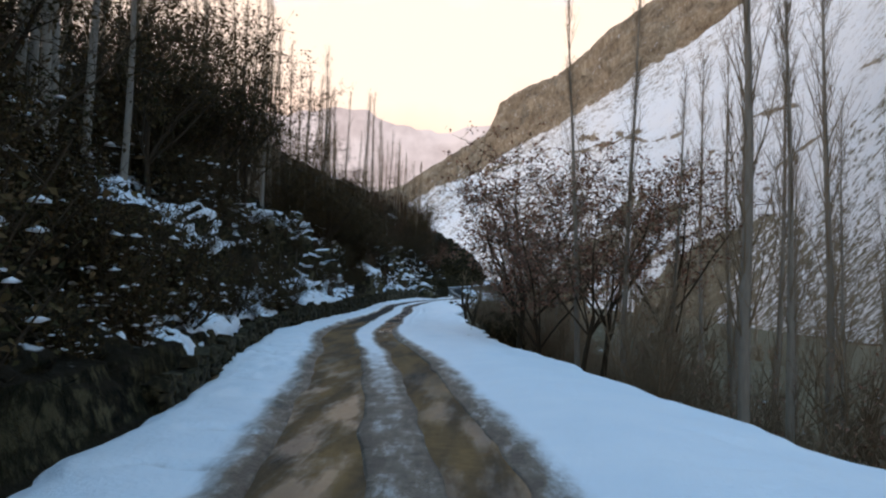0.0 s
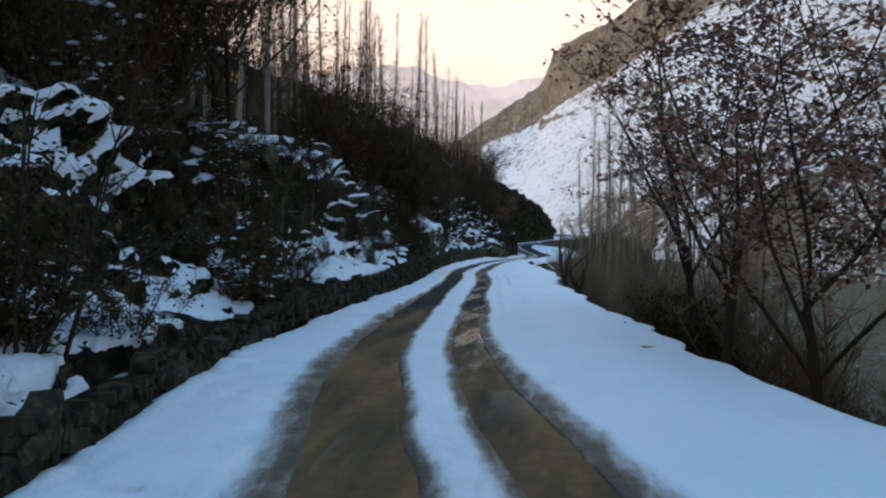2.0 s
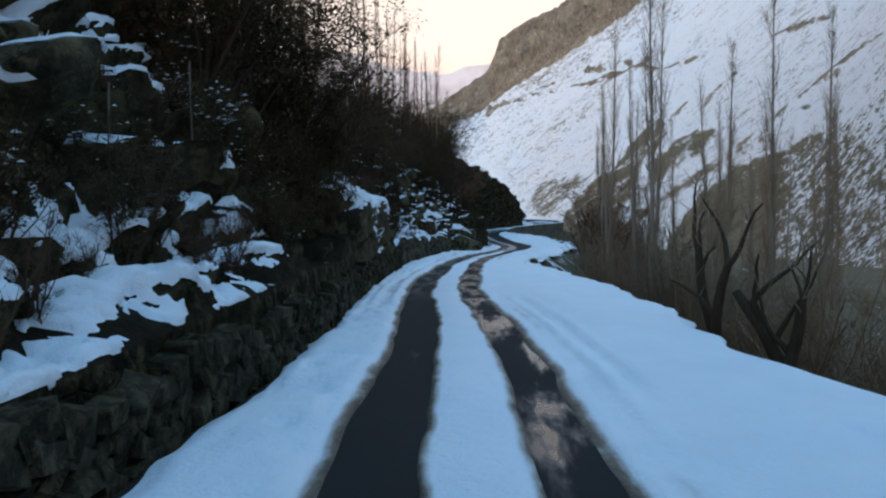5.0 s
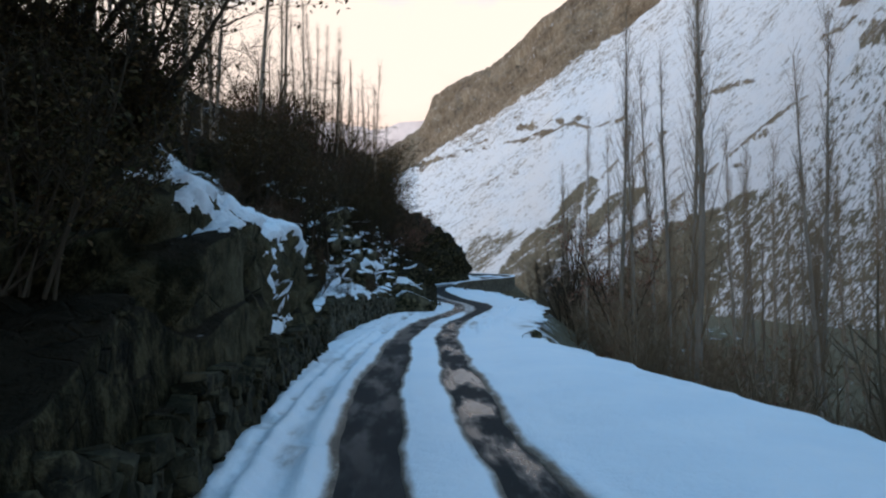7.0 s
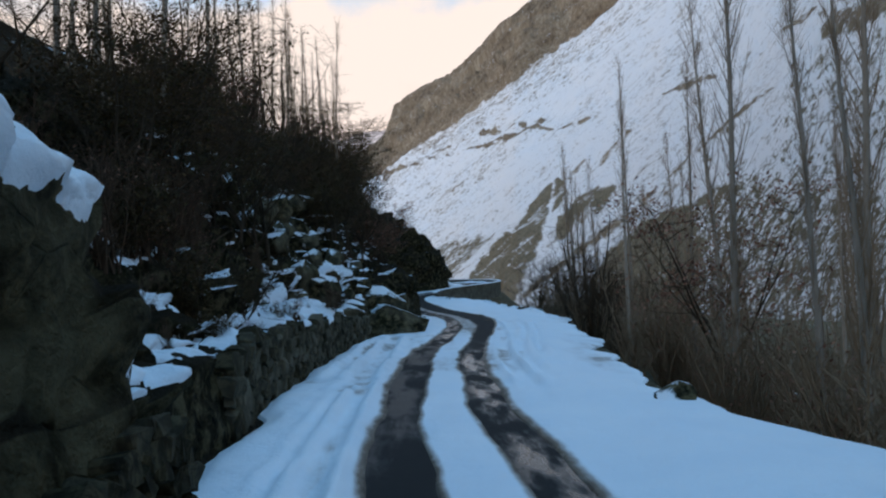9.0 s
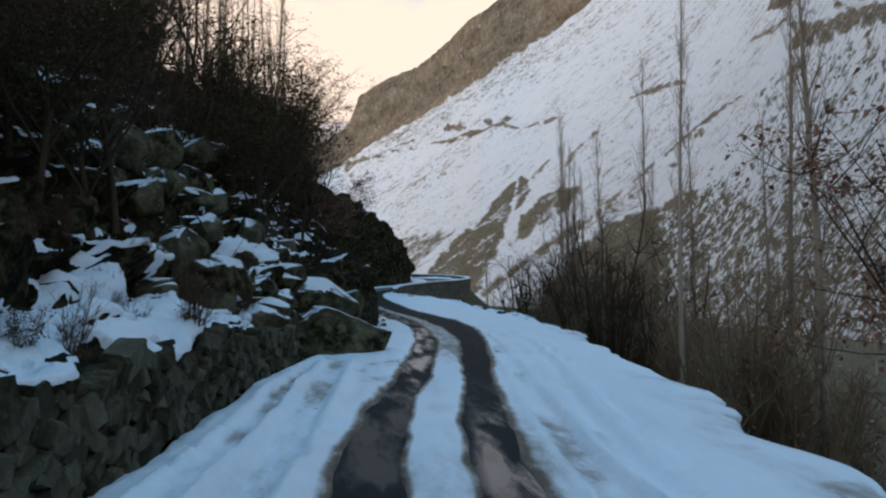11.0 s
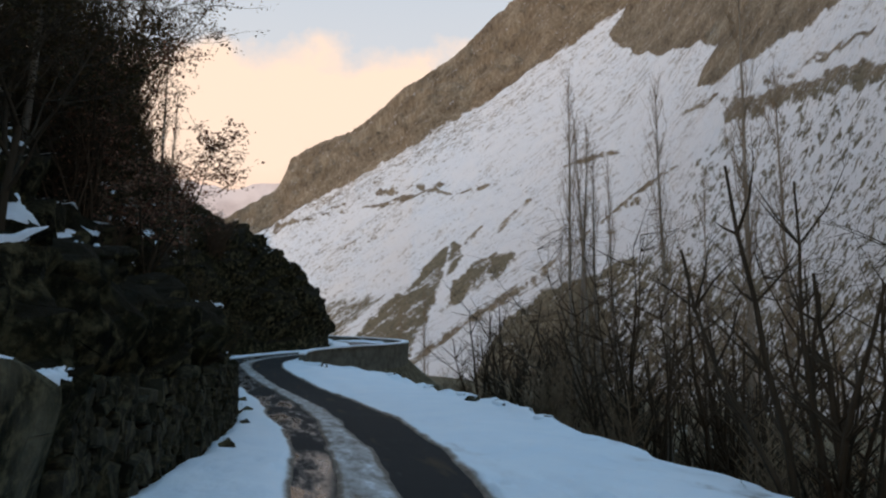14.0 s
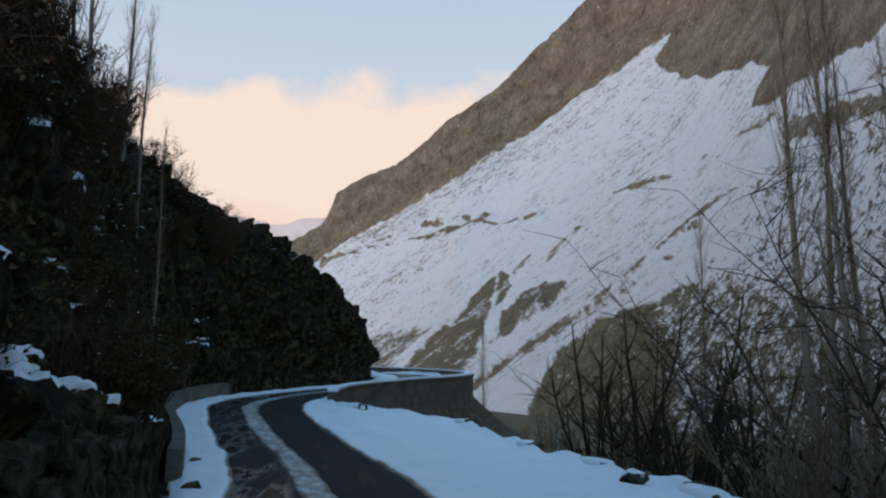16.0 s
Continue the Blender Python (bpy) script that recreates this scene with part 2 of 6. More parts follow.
def make_slope():
    m = Mat("valley_soil", 0.9, 0.1)
    a, b = m.noise(0.25, 6), m.noise(3.0, 6)
    c = m.ramp(b, (0.3, (0.05, 0.042, 0.028)), (0.55, (0.125, 0.105, 0.068)), (0.8, (0.20, 0.175, 0.12)))
    lie = m.math("ADD", m.math("MULTIPLY", m.up(), 0.35), m.math("ADD", m.math("MULTIPLY", m.noise(0.6, 7, 0.65), 0.9), m.math("MULTIPLY", m.attr("snowy"), 0.5)))
    m.color(m.mix(m.fit(lie, 0.98, 1.05), c, SNOW))
    m.bump(b, 0.8, 0.15)
    return m.m


def make_mountain():
    m = Mat("mountain_scree_and_snow", 0.9, 0.1)
    fine = m.noise(0.10, 8, 0.65)
    grain = m.n.new("ShaderNodeCombineXYZ")
    m.link(m.attr("way"), grain.inputs[0])
    m.link(m.attr("rise"), grain.inputs[1])
    lie = grain.outputs[0]
    run = m.noise(1.0, 8, 0.62, vec=lie, stretch=(0.65, 4.6, 1))
    run2 = m.noise(1.0, 8, 0.7, vec=lie, stretch=(3.2, 13, 1))
    crag1 = m.noise(1.0, 8, 0.66, vec=lie, stretch=(0.5, 1.1, 1))
    crag2 = m.noise(1.0, 7, 0.7, vec=lie, stretch=(4.0, 5.0, 1))
    rock = m.ramp(m.math("ADD", m.math("MULTIPLY", crag1, 0.5), m.math("MULTIPLY", crag2, 0.5)),
                  (0.38, (0.10, 0.072, 0.048)), (0.5, (0.22, 0.168, 0.116)), (0.62, (0.36, 0.295, 0.215)))
    grass = m.ramp(m.math("ADD", m.math("MULTIPLY", fine, 0.5), m.math("MULTIPLY", crag2, 0.5)), (0.38, (0.105, 0.088, 0.058)), (0.62, (0.25, 0.212, 0.148)))
    c = m.mix(m.attr("low"), rock, grass)
    grit = m.math("ADD", m.math("ADD", m.math("MULTIPLY", run, 0.35), m.math("MULTIPLY", run2, 0.45)), m.math("MULTIPLY", fine, 0.2))
    speck = m.math("ADD", m.math("MULTIPLY", m.noise(1.0, 5, 0.62, vec=lie, stretch=(0.8, 1.1, 1), twist=0.4), 0.5), m.math("MULTIPLY", m.noise(1.0, 4, 0.6, vec=lie, stretch=(2.3, 2.9, 1), twist=0.4), 0.5))
    cover = m.math("ADD", m.attr("bare"), m.math("MULTIPLY", m.math("SUBTRACT", grit, 0.5), 3.5))
    cover = m.math("ADD", cover, m.math("MULTIPLY", m.attr("patchy"), m.math("SUBTRACT", m.math("MULTIPLY", m.math("SUBTRACT", speck, 0.5), 4.2), m.math("MULTIPLY", m.math("SUBTRACT", grit, 0.5), 2.9))))
    snow = m.fit(cover, 0.74, 0.40)
    m.color(m.mix(snow, c, (0.82, 0.83, 0.86)))
    m.bump(m.math("ADD", m.math("MULTIPLY", crag1, 0.6), m.math("ADD", m.math("MULTIPLY", crag2, 0.5), m.math("MULTIPLY", run, 0.22))), 0.9, 9.0)
    return m.m


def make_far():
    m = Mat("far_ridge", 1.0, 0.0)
    # Pale colour and a faint pink glow stand in for the haze of distance.
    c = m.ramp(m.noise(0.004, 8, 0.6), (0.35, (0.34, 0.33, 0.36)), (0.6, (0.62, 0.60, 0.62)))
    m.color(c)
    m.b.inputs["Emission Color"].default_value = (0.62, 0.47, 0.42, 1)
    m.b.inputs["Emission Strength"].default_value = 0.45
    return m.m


def make_bark(name, a, b, rough=0.9):
    m = Mat(name, rough, 0.05)
    n = m.noise(14, 5, stretch=(1, 1, 0.2))
    c = m.mix(n, a, b)
    c = m.mix(m.fit(m.random(), 0, 1, 0.0, 0.35), c, tuple(0.5 * v for v in a))
    m.color(c)
    m.bump(n, 0.6, 0.02)
    return m.m


def make_leaf(name, *cols):
    m = Mat(name, 0.75, 0.05)
    m.color(m.ramp(m.island(), *[(k / max(1, len(cols) - 1), c) for k, c in enumerate(cols)]))
    m.b.inputs["Subsurface Weight"].default_value = 0.0
    return m.m


def make_concrete():
    m = Mat("old_concrete", 0.85, 0.2)
    n, f = m.noise(1.8, 6), m.noise(18, 5)
    c = m.ramp(n, (0.3, (0.075, 0.072, 0.056)), (0.7, (0.18, 0.172, 0.14)))
    m.color(m.mix(m.fit(f, 0.4, 0.7, 0.0, 0.4), c, (0.07, 0.066, 0.055)))
    m.bump(f, 0.5, 0.02)
    return m.m


M_SNOW, M_ROAD, M_BANK, M_BOULDER, M_STONE = make_snow(), make_asphalt(), make_bank(), make_boulder(), make_stone()
M_STONE_DARK = make_stone("dark_wall_stone", 0.4)
M_SLOPE, M_MOUNT, M_FAR, M_CONC = make_slope(), make_mountain(), make_far(), make_concrete()
M_BARK_GREY = make_bark("poplar_bark", (0.18, 0.162, 0.135), (0.37, 0.34, 0.295))
M_TWIG = make_bark("twig_bark", (0.15, 0.112, 0.076), (0.31, 0.24, 0.165))
M_BRUSH = make_bark("brush_bark", (0.060, 0.040, 0.028), (0.135, 0.092, 0.062))
M_BARK_DARK = make_bark("dark_bark", (0.035, 0.027, 0.019), (0.095, 0.074, 0.052))
M_LEAF_RUST = make_leaf("dry_rust_leaf", (0.10, 0.05, 0.04), (0.22, 0.105, 0.075), (0.33, 0.18, 0.125), (0.16, 0.11, 0.09))
M_LEAF_DARK = make_leaf("dark_leaf", (0.030, 0.030, 0.014), (0.080, 0.060, 0.028), (0.11, 0.070, 0.036), (0.045, 0.046, 0.020))


# ---- mesh helpers ----
def mesh_of(name, verts, faces, mat, flat=False):
    me = bpy.data.meshes.new(name)
    me.from_pydata([tuple(map(float, v)) for v in verts], [], faces)
    me.materials.append(mat)
    if not flat:
        me.polygons.foreach_set("use_smooth", np.ones(len(me.polygons), bool))
    me.update()
    return me


def part(name, me, parent, label=""):
    ob = new(name, me)
    ob.parent = parent
    return tagged(ob, label) if label else ob


def sheet(name, xyz, mat, attrs=None, wrap=False):
    """A grid of points (rows x columns x 3) as one mesh, with float attributes."""
    rows, cols = xyz.shape[:2]
    i = np.arange(rows * cols).reshape(rows, cols)
    f = np.stack([i[:-1, :-1], i[:-1, 1:], i[1:, 1:], i[1:, :-1]], -1).reshape(-1, 4)
    me = bpy.data.meshes.new(name)
    me.from_pydata(xyz.reshape(-1, 3).tolist(), [], f.tolist())
    me.materials.append(mat)
    me.polygons.foreach_set("use_smooth", np.ones(len(me.polygons), bool))
    for key, val in (attrs or {}).items():
        a = me.attributes.new(key, "FLOAT", "POINT")
        a.data.foreach_set("value", np.ascontiguousarray(np.broadcast_to(val, (rows, cols)), dtype=np.float32).ravel())
    me.update()
    return new(name, me)


# ---- the road's line: centre, half widths to the bank and to the valley edge, height ----
LINE = np.array([
    # x, y, left, right, z
    # The first row is unseen, added so that the hillside there blocks the sun.
    (15, -80, 3.2, 5.2, 0), (7.2, -30, 3.2, 5.2, 0), (4.4, -12, 3.1, 5.3, 0), (2.7, 0, 3.05, 5.3, 0), (1.95, 6, 3.05, 5.2, 0), (1.3, 10.5, 3.0, 4.9, 0),
    (0.45, 15.7, 3.2, 4.65, 0), (-0.25, 19.5, 3.15, 4.5, 0), (-1.25, 25, 3.05, 4.4, 0), (-1.85, 31, 2.85, 4.05, 0), (-2.1, 35, 2.7, 4.0, 0),
    (-2.5, 42, 2.4, 3.8, 0), (-2.9, 50, 2.15, 3.6, 0), (-3.56, 58, 2.12, 4.55, 0), (-3.8, 63, 2.1, 4.4, 0), (-3.84, 69, 2.3, 3.94, 0),
    (-3.72, 75, 2.45, 3.27, 0), (-3.6, 78, 2.7, 3.1, 0), (-3.2, 84, 2.8, 3.5, 0), (-2.6, 89, 3.1, 3.95, 0), (-2.0, 93, 3.4, 4.1, 0),
    (-1.4, 98, 3.2, 4.25, 0), (-0.7, 104, 2.9, 4.6, 0), (-0.35, 110, 2.4, 5.3, 0), (-0.25, 117, 2.05, 5.9, 0), (-0.5, 125, 2.15, 7.0, 0),
    (-1.3, 132, 2.3, 7.2, 0.12), (-2.5, 138.5, 2.5, 7.0, 0.62), (-3.0, 143.5, 2.3, 3.4, 1.03), (-1.7, 147.8, 2.5, 2.4, 1.35), (1.2, 151.5, 2.6, 2.4, 1.68),
    (4.2, 155, 2.7, 2.5, 1.95), (6.0, 160, 2.8, 2.6, 2.25), (5.2, 167, 2.8, 2.6, 2.6), (-1, 173.5, 2.8, 2.8, 3.0), (-14, 178, 2.8, 2.8, 3.8)])


def spline(points, step):
    """A smooth line through the points (Catmull-Rom), at even steps."""
    out = []
    for n in range(len(points) - 1):
        p0, p1, p2, p3 = (points[min(max(n + k, 0), len(points) - 1)] for k in (-1, 0, 1, 2))
        count = max(2, int(np.linalg.norm((p2 - p1)[:2]) / step))
        for t in np.arange(count) / count:
            out.append(0.5 * (2 * p1 + (p2 - p0) * t + (2 * p0 - 5 * p1 + 4 * p2 - p3) * t ** 2 + (3 * p1 - p0 - 3 * p2 + p3) * t ** 3))
    return np.array(out + [points[-1]])


LINE[:, 3] += 0.35 * (LINE[:, 1] > 27) * (LINE[:, 1] < 112)
ROAD = spline(LINE, 0.16)
tang = np.gradient(ROAD[:, :2], axis=0)
tang /= np.linalg.norm(tang, axis=1)[:, None]
NORM = np.stack([tang[:, 1], -tang[:, 0]], 1)  # towards the valley
ALONG = np.r_[0, np.cumsum(np.linalg.norm(np.diff(ROAD[:, :2], axis=0), axis=1))]
Y = ROAD[:, 1]


def across(u):
    """Points beside the road's line, u metres towards the valley: rows x columns x 3."""
    u = np.broadcast_to(u, (len(ROAD), u.shape[-1]))
    xy = ROAD[:, None, :2] + NORM[:, None] * u[..., None]
    return np.dstack([xy, np.broadcast_to(ROAD[:, None, 4], u.shape)])


# asphalt under everything
u = np.linspace(0, 1, 28)[None] * (ROAD[:, 2] + ROAD[:, 3] - 0.3)[:, None] - (ROAD[:, 2] + 0.02)[:, None]
g = across(u)
g[..., 2] += 0.012 * fbm(g[..., 0] * 0.6, g[..., 1] * 0.6, 0, 3, 5)
# Mud near the start; past y 90 its colour imitates golden sky reflections.
mud = (1 - 0.9 * smooth(26, 46, g[..., 1])) + 0.25 * smooth(90, 98, g[..., 1])
yy = g[..., 1]
wet = smooth(0.2, 0.5, u) * (smooth(18, 30, yy) * (1 - smooth(84, 94, yy)) + 0.6 * (1 - smooth(8, 18, yy))) + smooth(0.2, 0.5, -u) * (smooth(88, 98, yy) + 0.8 * (1 - smooth(10, 22, yy)) + 0.45 * smooth(55, 62, yy))
road = sheet("road", g, M_ROAD, {"mud": mud, "wet": np.clip(wet, 0, 1)})
tagged(road, "wet dark asphalt road with brown mud, painted golden sheen and ice in the wheel tracks", "road", kind="structure")


def snow_sheet(name, lo, hi, cols, thick, label):
    """A layer of snow between two lines beside the road's line; its edges are ragged and thin out."""
    v = 0.5 - 0.5 * np.cos(np.linspace(0, math.pi, cols))
    seed = cols + int(1000 * thick)
    lo = lo + 0.06 * fbm(ALONG * 0.45, 1, 0, 2, seed) + 0.02 * vnoise(ALONG * 1.6, 2, 0, seed + 1)
    hi = hi + 0.06 * fbm(ALONG * 0.45, 3, 0, 2, seed + 2) + 0.02 * vnoise(ALONG * 1.6, 4, 0, seed + 3)
    u = lo[:, None] + (hi - lo)[:, None] * v[None]
    g = across(u)
    x, y = g[..., 0], g[..., 1]
    edge = np.minimum(u - lo[:, None], hi[:, None] - u)
    h = smooth(0.01, 0.30, edge + 0.04 * fbm(x * 1.2, y * 0.9, 1, 2, 15))
    g[..., 2] += -0.03 + 0.044 * smooth(0.0, 0.05, edge) + (thick - 0.014) * h + h * (0.02 * fbm(x * 0.9, y * 0.9, 0, 4, 21) + 0.006 * vnoise(x * 7, y * 7, 0, 4))
    return g, edge, h


def add_snow(name, lo, hi, cols, thick, label, dirt_shade, extra=None):
    g, edge, h = snow_sheet(name, lo, hi, cols, thick, label)
    if extra is not None:
        g[..., 2] += np.maximum(extra(g, edge), 0.034 - thick) * h
    d = dirt_shade(g, edge)
    ob = sheet(name, g, M_SNOW, {"dirt_shade": np.clip(d, 0, 1)})
    return tagged(ob, label, "snow", kind="structure")


half = np.full(len(ROAD), 0.725)
wob = 0.05 * fbm(ALONG * 0.10, 0, 0, 2, 31)
bend = smooth(112, 122, Y)
out_l = 1.10 + 0.30 * (1 - smooth(22, 46, Y)) - 0.05 * smooth(60, 70, Y) + 0.45 * bend
out_r = 1.05 + 0.16 * (1 - smooth(12, 36, Y)) + 0.95 * smooth(92, 120, Y)
M_HALF = np.linspace(0, 1, 60)[None]


def slush(g, y0, y1, seed):
    return smooth(y0, y0 + 5, g[..., 1]) * (1 - smooth(y1 - 5, y1, g[..., 1])) * smooth(-0.35, 0.5, fbm(g[..., 0] * 1.1, g[..., 1] * 0.25, 0, 3, seed))


add_snow("snow_strip", -0.40 + 0.06 * bend + wob, 0.45 - 0.06 * bend + wob, 16, 0.035, "packed snow strip between the wheel tracks of the road",
         lambda g, e: 0.75 * (1 - smooth(5, 26, g[..., 1])) + 0.95 * (1 - smooth(0.02, 0.15 + 0.12 * (1 - smooth(20, 44, g[..., 1])), e)) + 0.52 * smooth(90, 104, g[..., 1]) + 0.22 * slush(g, 76, 104, 163) + 0.05)


def rut(g, at, y0, y1, wide=0.11, deep=0.04):
    """A wheel rut along the road, at metres from its middle between y0 and y1."""
    off = (g[..., 0] - ROAD[:, None, 0]) * NORM[:, None, 0] + (g[..., 1] - ROAD[:, None, 1]) * NORM[:, None, 1]
    y = g[..., 1]
    bump = np.exp(-((off - at) / wide) ** 2) - 0.5 * np.exp(-((np.abs(off - at) - 2 * wide) / (0.7 * wide)) ** 2)
    return -2.4 * deep * bump * smooth(y0, y0 + 4, y) * (1 - smooth(y1 - 4, y1, y)) * (0.8 + 0.4 * fbm(y * 0.8, off, 0, 2, 45))


def steps_in(g, y0, y1, at):
    """A line of footprints."""
    out = 0
    off = (g[..., 0] - ROAD[:, None, 0]) * NORM[:, None, 0] + (g[..., 1] - ROAD[:, None, 1]) * NORM[:, None, 1]
    for k, y in enumerate(np.arange(y0, y1, 0.62)):
        out = out - 0.085 * np.exp(-((off - at - 0.13 * (-1) ** k) / 0.09) ** 2 - ((g[..., 1] - y) / 0.14) ** 2)
    return out


CRACKS = ((5.2, -0.6, 0.35), (7.0, -0.65, 0.0), (12.0, -1.75, -0.95), (17.35, -3.0, -1.7), (18.7, -3.2, -1.75), (24.6, -3.9, -2.45))


def cracks(g):
    """Furrows that break the snow crust across the verge."""
    x, y = g[..., 0], g[..., 1]
    out = 0 * x
    for at, x0, x1 in CRACKS:
        line = at + 0.22 * fbm(x * 1.3, at, 0, 3, 171)
        out = np.maximum(out, np.exp(-((y - line) / 0.12) ** 2) * smooth(x0 - 0.15, x0 + 0.2, x) * (1 - smooth(x1 - 0.2, x1 + 0.15, x)))
    return out


def ruts(g, e):
    x, y = g[..., 0], g[..., 1]
    old = -0.10 * smooth(0.12, 0.30, vnoise(x * 0.9, y * 3.2, 0, 47)) * smooth(-0.1, 0.3, vnoise(x * 0.4, y * 0.22, 4, 48)) * (1 - smooth(30, 42, y))
    old = old - 0.07 * smooth(0.30, 0.45, vnoise(x * 2.6, y * 2.2, 0, 53)) * smooth(0.1, 0.4, vnoise(x * 0.3, y * 0.2, 7, 54))
    swing = -1.75 - 0.9 * smooth(84, 98, y)
    return old - 0.11 * cracks(g) + rut(g, -1.5, 54, 84, 0.12, 0.05) + rut(g, -1.85, 58, 80, 0.08, 0.025) + rut(g, swing, 78, 97, 0.17, 0.10) + rut(g, swing - 0.6, 80, 96, 0.14, 0.08) + steps_in(g, 52, 66, -2.05) + steps_in(g, 53, 62, -1.72) + 0.02 * fbm(x * 2, y * 2, 0, 3, 49)


# Slush and darker ruts; the shadow in the cracks is painted in as colour.
add_snow("snow_verge_bank_side", -ROAD[:, 2] - 0.12 - 0.2 * smooth(58, 64, Y) + 0.12 * fbm(ALONG * 0.7, 1, 0, 3, 59), -out_l + wob + 0.1, 44, 0.10, "trodden snow verge beside the stone bank of the road",
         lambda g, e: (np.linspace(0, 1, 44)[None] > 0.5) * (1.0 * (1 - smooth(0.03, 0.20 + 0.45 * (1 - smooth(20, 46, g[..., 1])), e))) + np.clip(-4.0 * ruts(g, e), 0, 0.40) * smooth(44, 54, g[..., 1]) * (0.35 + 0.65 * smooth(-0.4, 0.4, fbm(g[..., 0] * 0.9, g[..., 1] * 0.4, 0, 3, 166))) + 0.16 * slush(g, 78, 102, 161) + 0.30 * cracks(g), ruts)


def berm(g, e):
    x, y = g[..., 0], g[..., 1]
    return 0.10 * smooth(0.5, 1.6, e) + 0.03 * fbm(x * 0.5, y * 0.35, 2, 3, 51) + rut(g, 1.5, 76, 112, 0.12, 0.07) + rut(g, 1.95 + 0.6 * smooth(84, 100, y), 78, 110, 0.11, 0.045) + rut(g, 2.5 + 0.5 * smooth(84, 104, y), 82, 108, 0.1, 0.05) + rut(g, 1.75, 44, 58, 0.09, 0.04) - 0.05 * smooth(0.42, 0.56, vnoise(x * 2.2, y * 1.8, 0, 153)) * smooth(0.2, 0.5, vnoise(x * 0.3, y * 0.16, 9, 154)) + rut(g, 1.35, 30, 60, 0.1, 0.02) + 0.22 * smooth(112, 118, y) * (1 - smooth(0.15, 0.8, e)) * (M_HALF > 0.5) * (0.7 + 0.5 * fbm(x * 1.1, y * 1.1, 0, 2, 57))


add_snow("snow_verge_valley_side", out_r + wob - 0.1, ROAD[:, 3] + 0.1 + 0.22 * fbm(ALONG * 0.5, 3, 0, 3, 55), 60, 0.05, "smooth deep snow verge along the valley edge of the road",
         lambda g, e: (M_HALF < 0.5) * 1.0 * (1 - smooth(0.03, 0.22 + 0.55 * (1 - smooth(10, 40, g[..., 1])), e)) + np.clip(-3.5 * (berm(g, e) - 0.02), 0, 0.34) * smooth(-0.5, 0.5, fbm(g[..., 0] * 0.8, g[..., 1] * 0.35, 0, 3, 165)) + 0.20 * slush(g, 78, 112, 162) * (1 - smooth(0.9, 1.8, e)), berm)

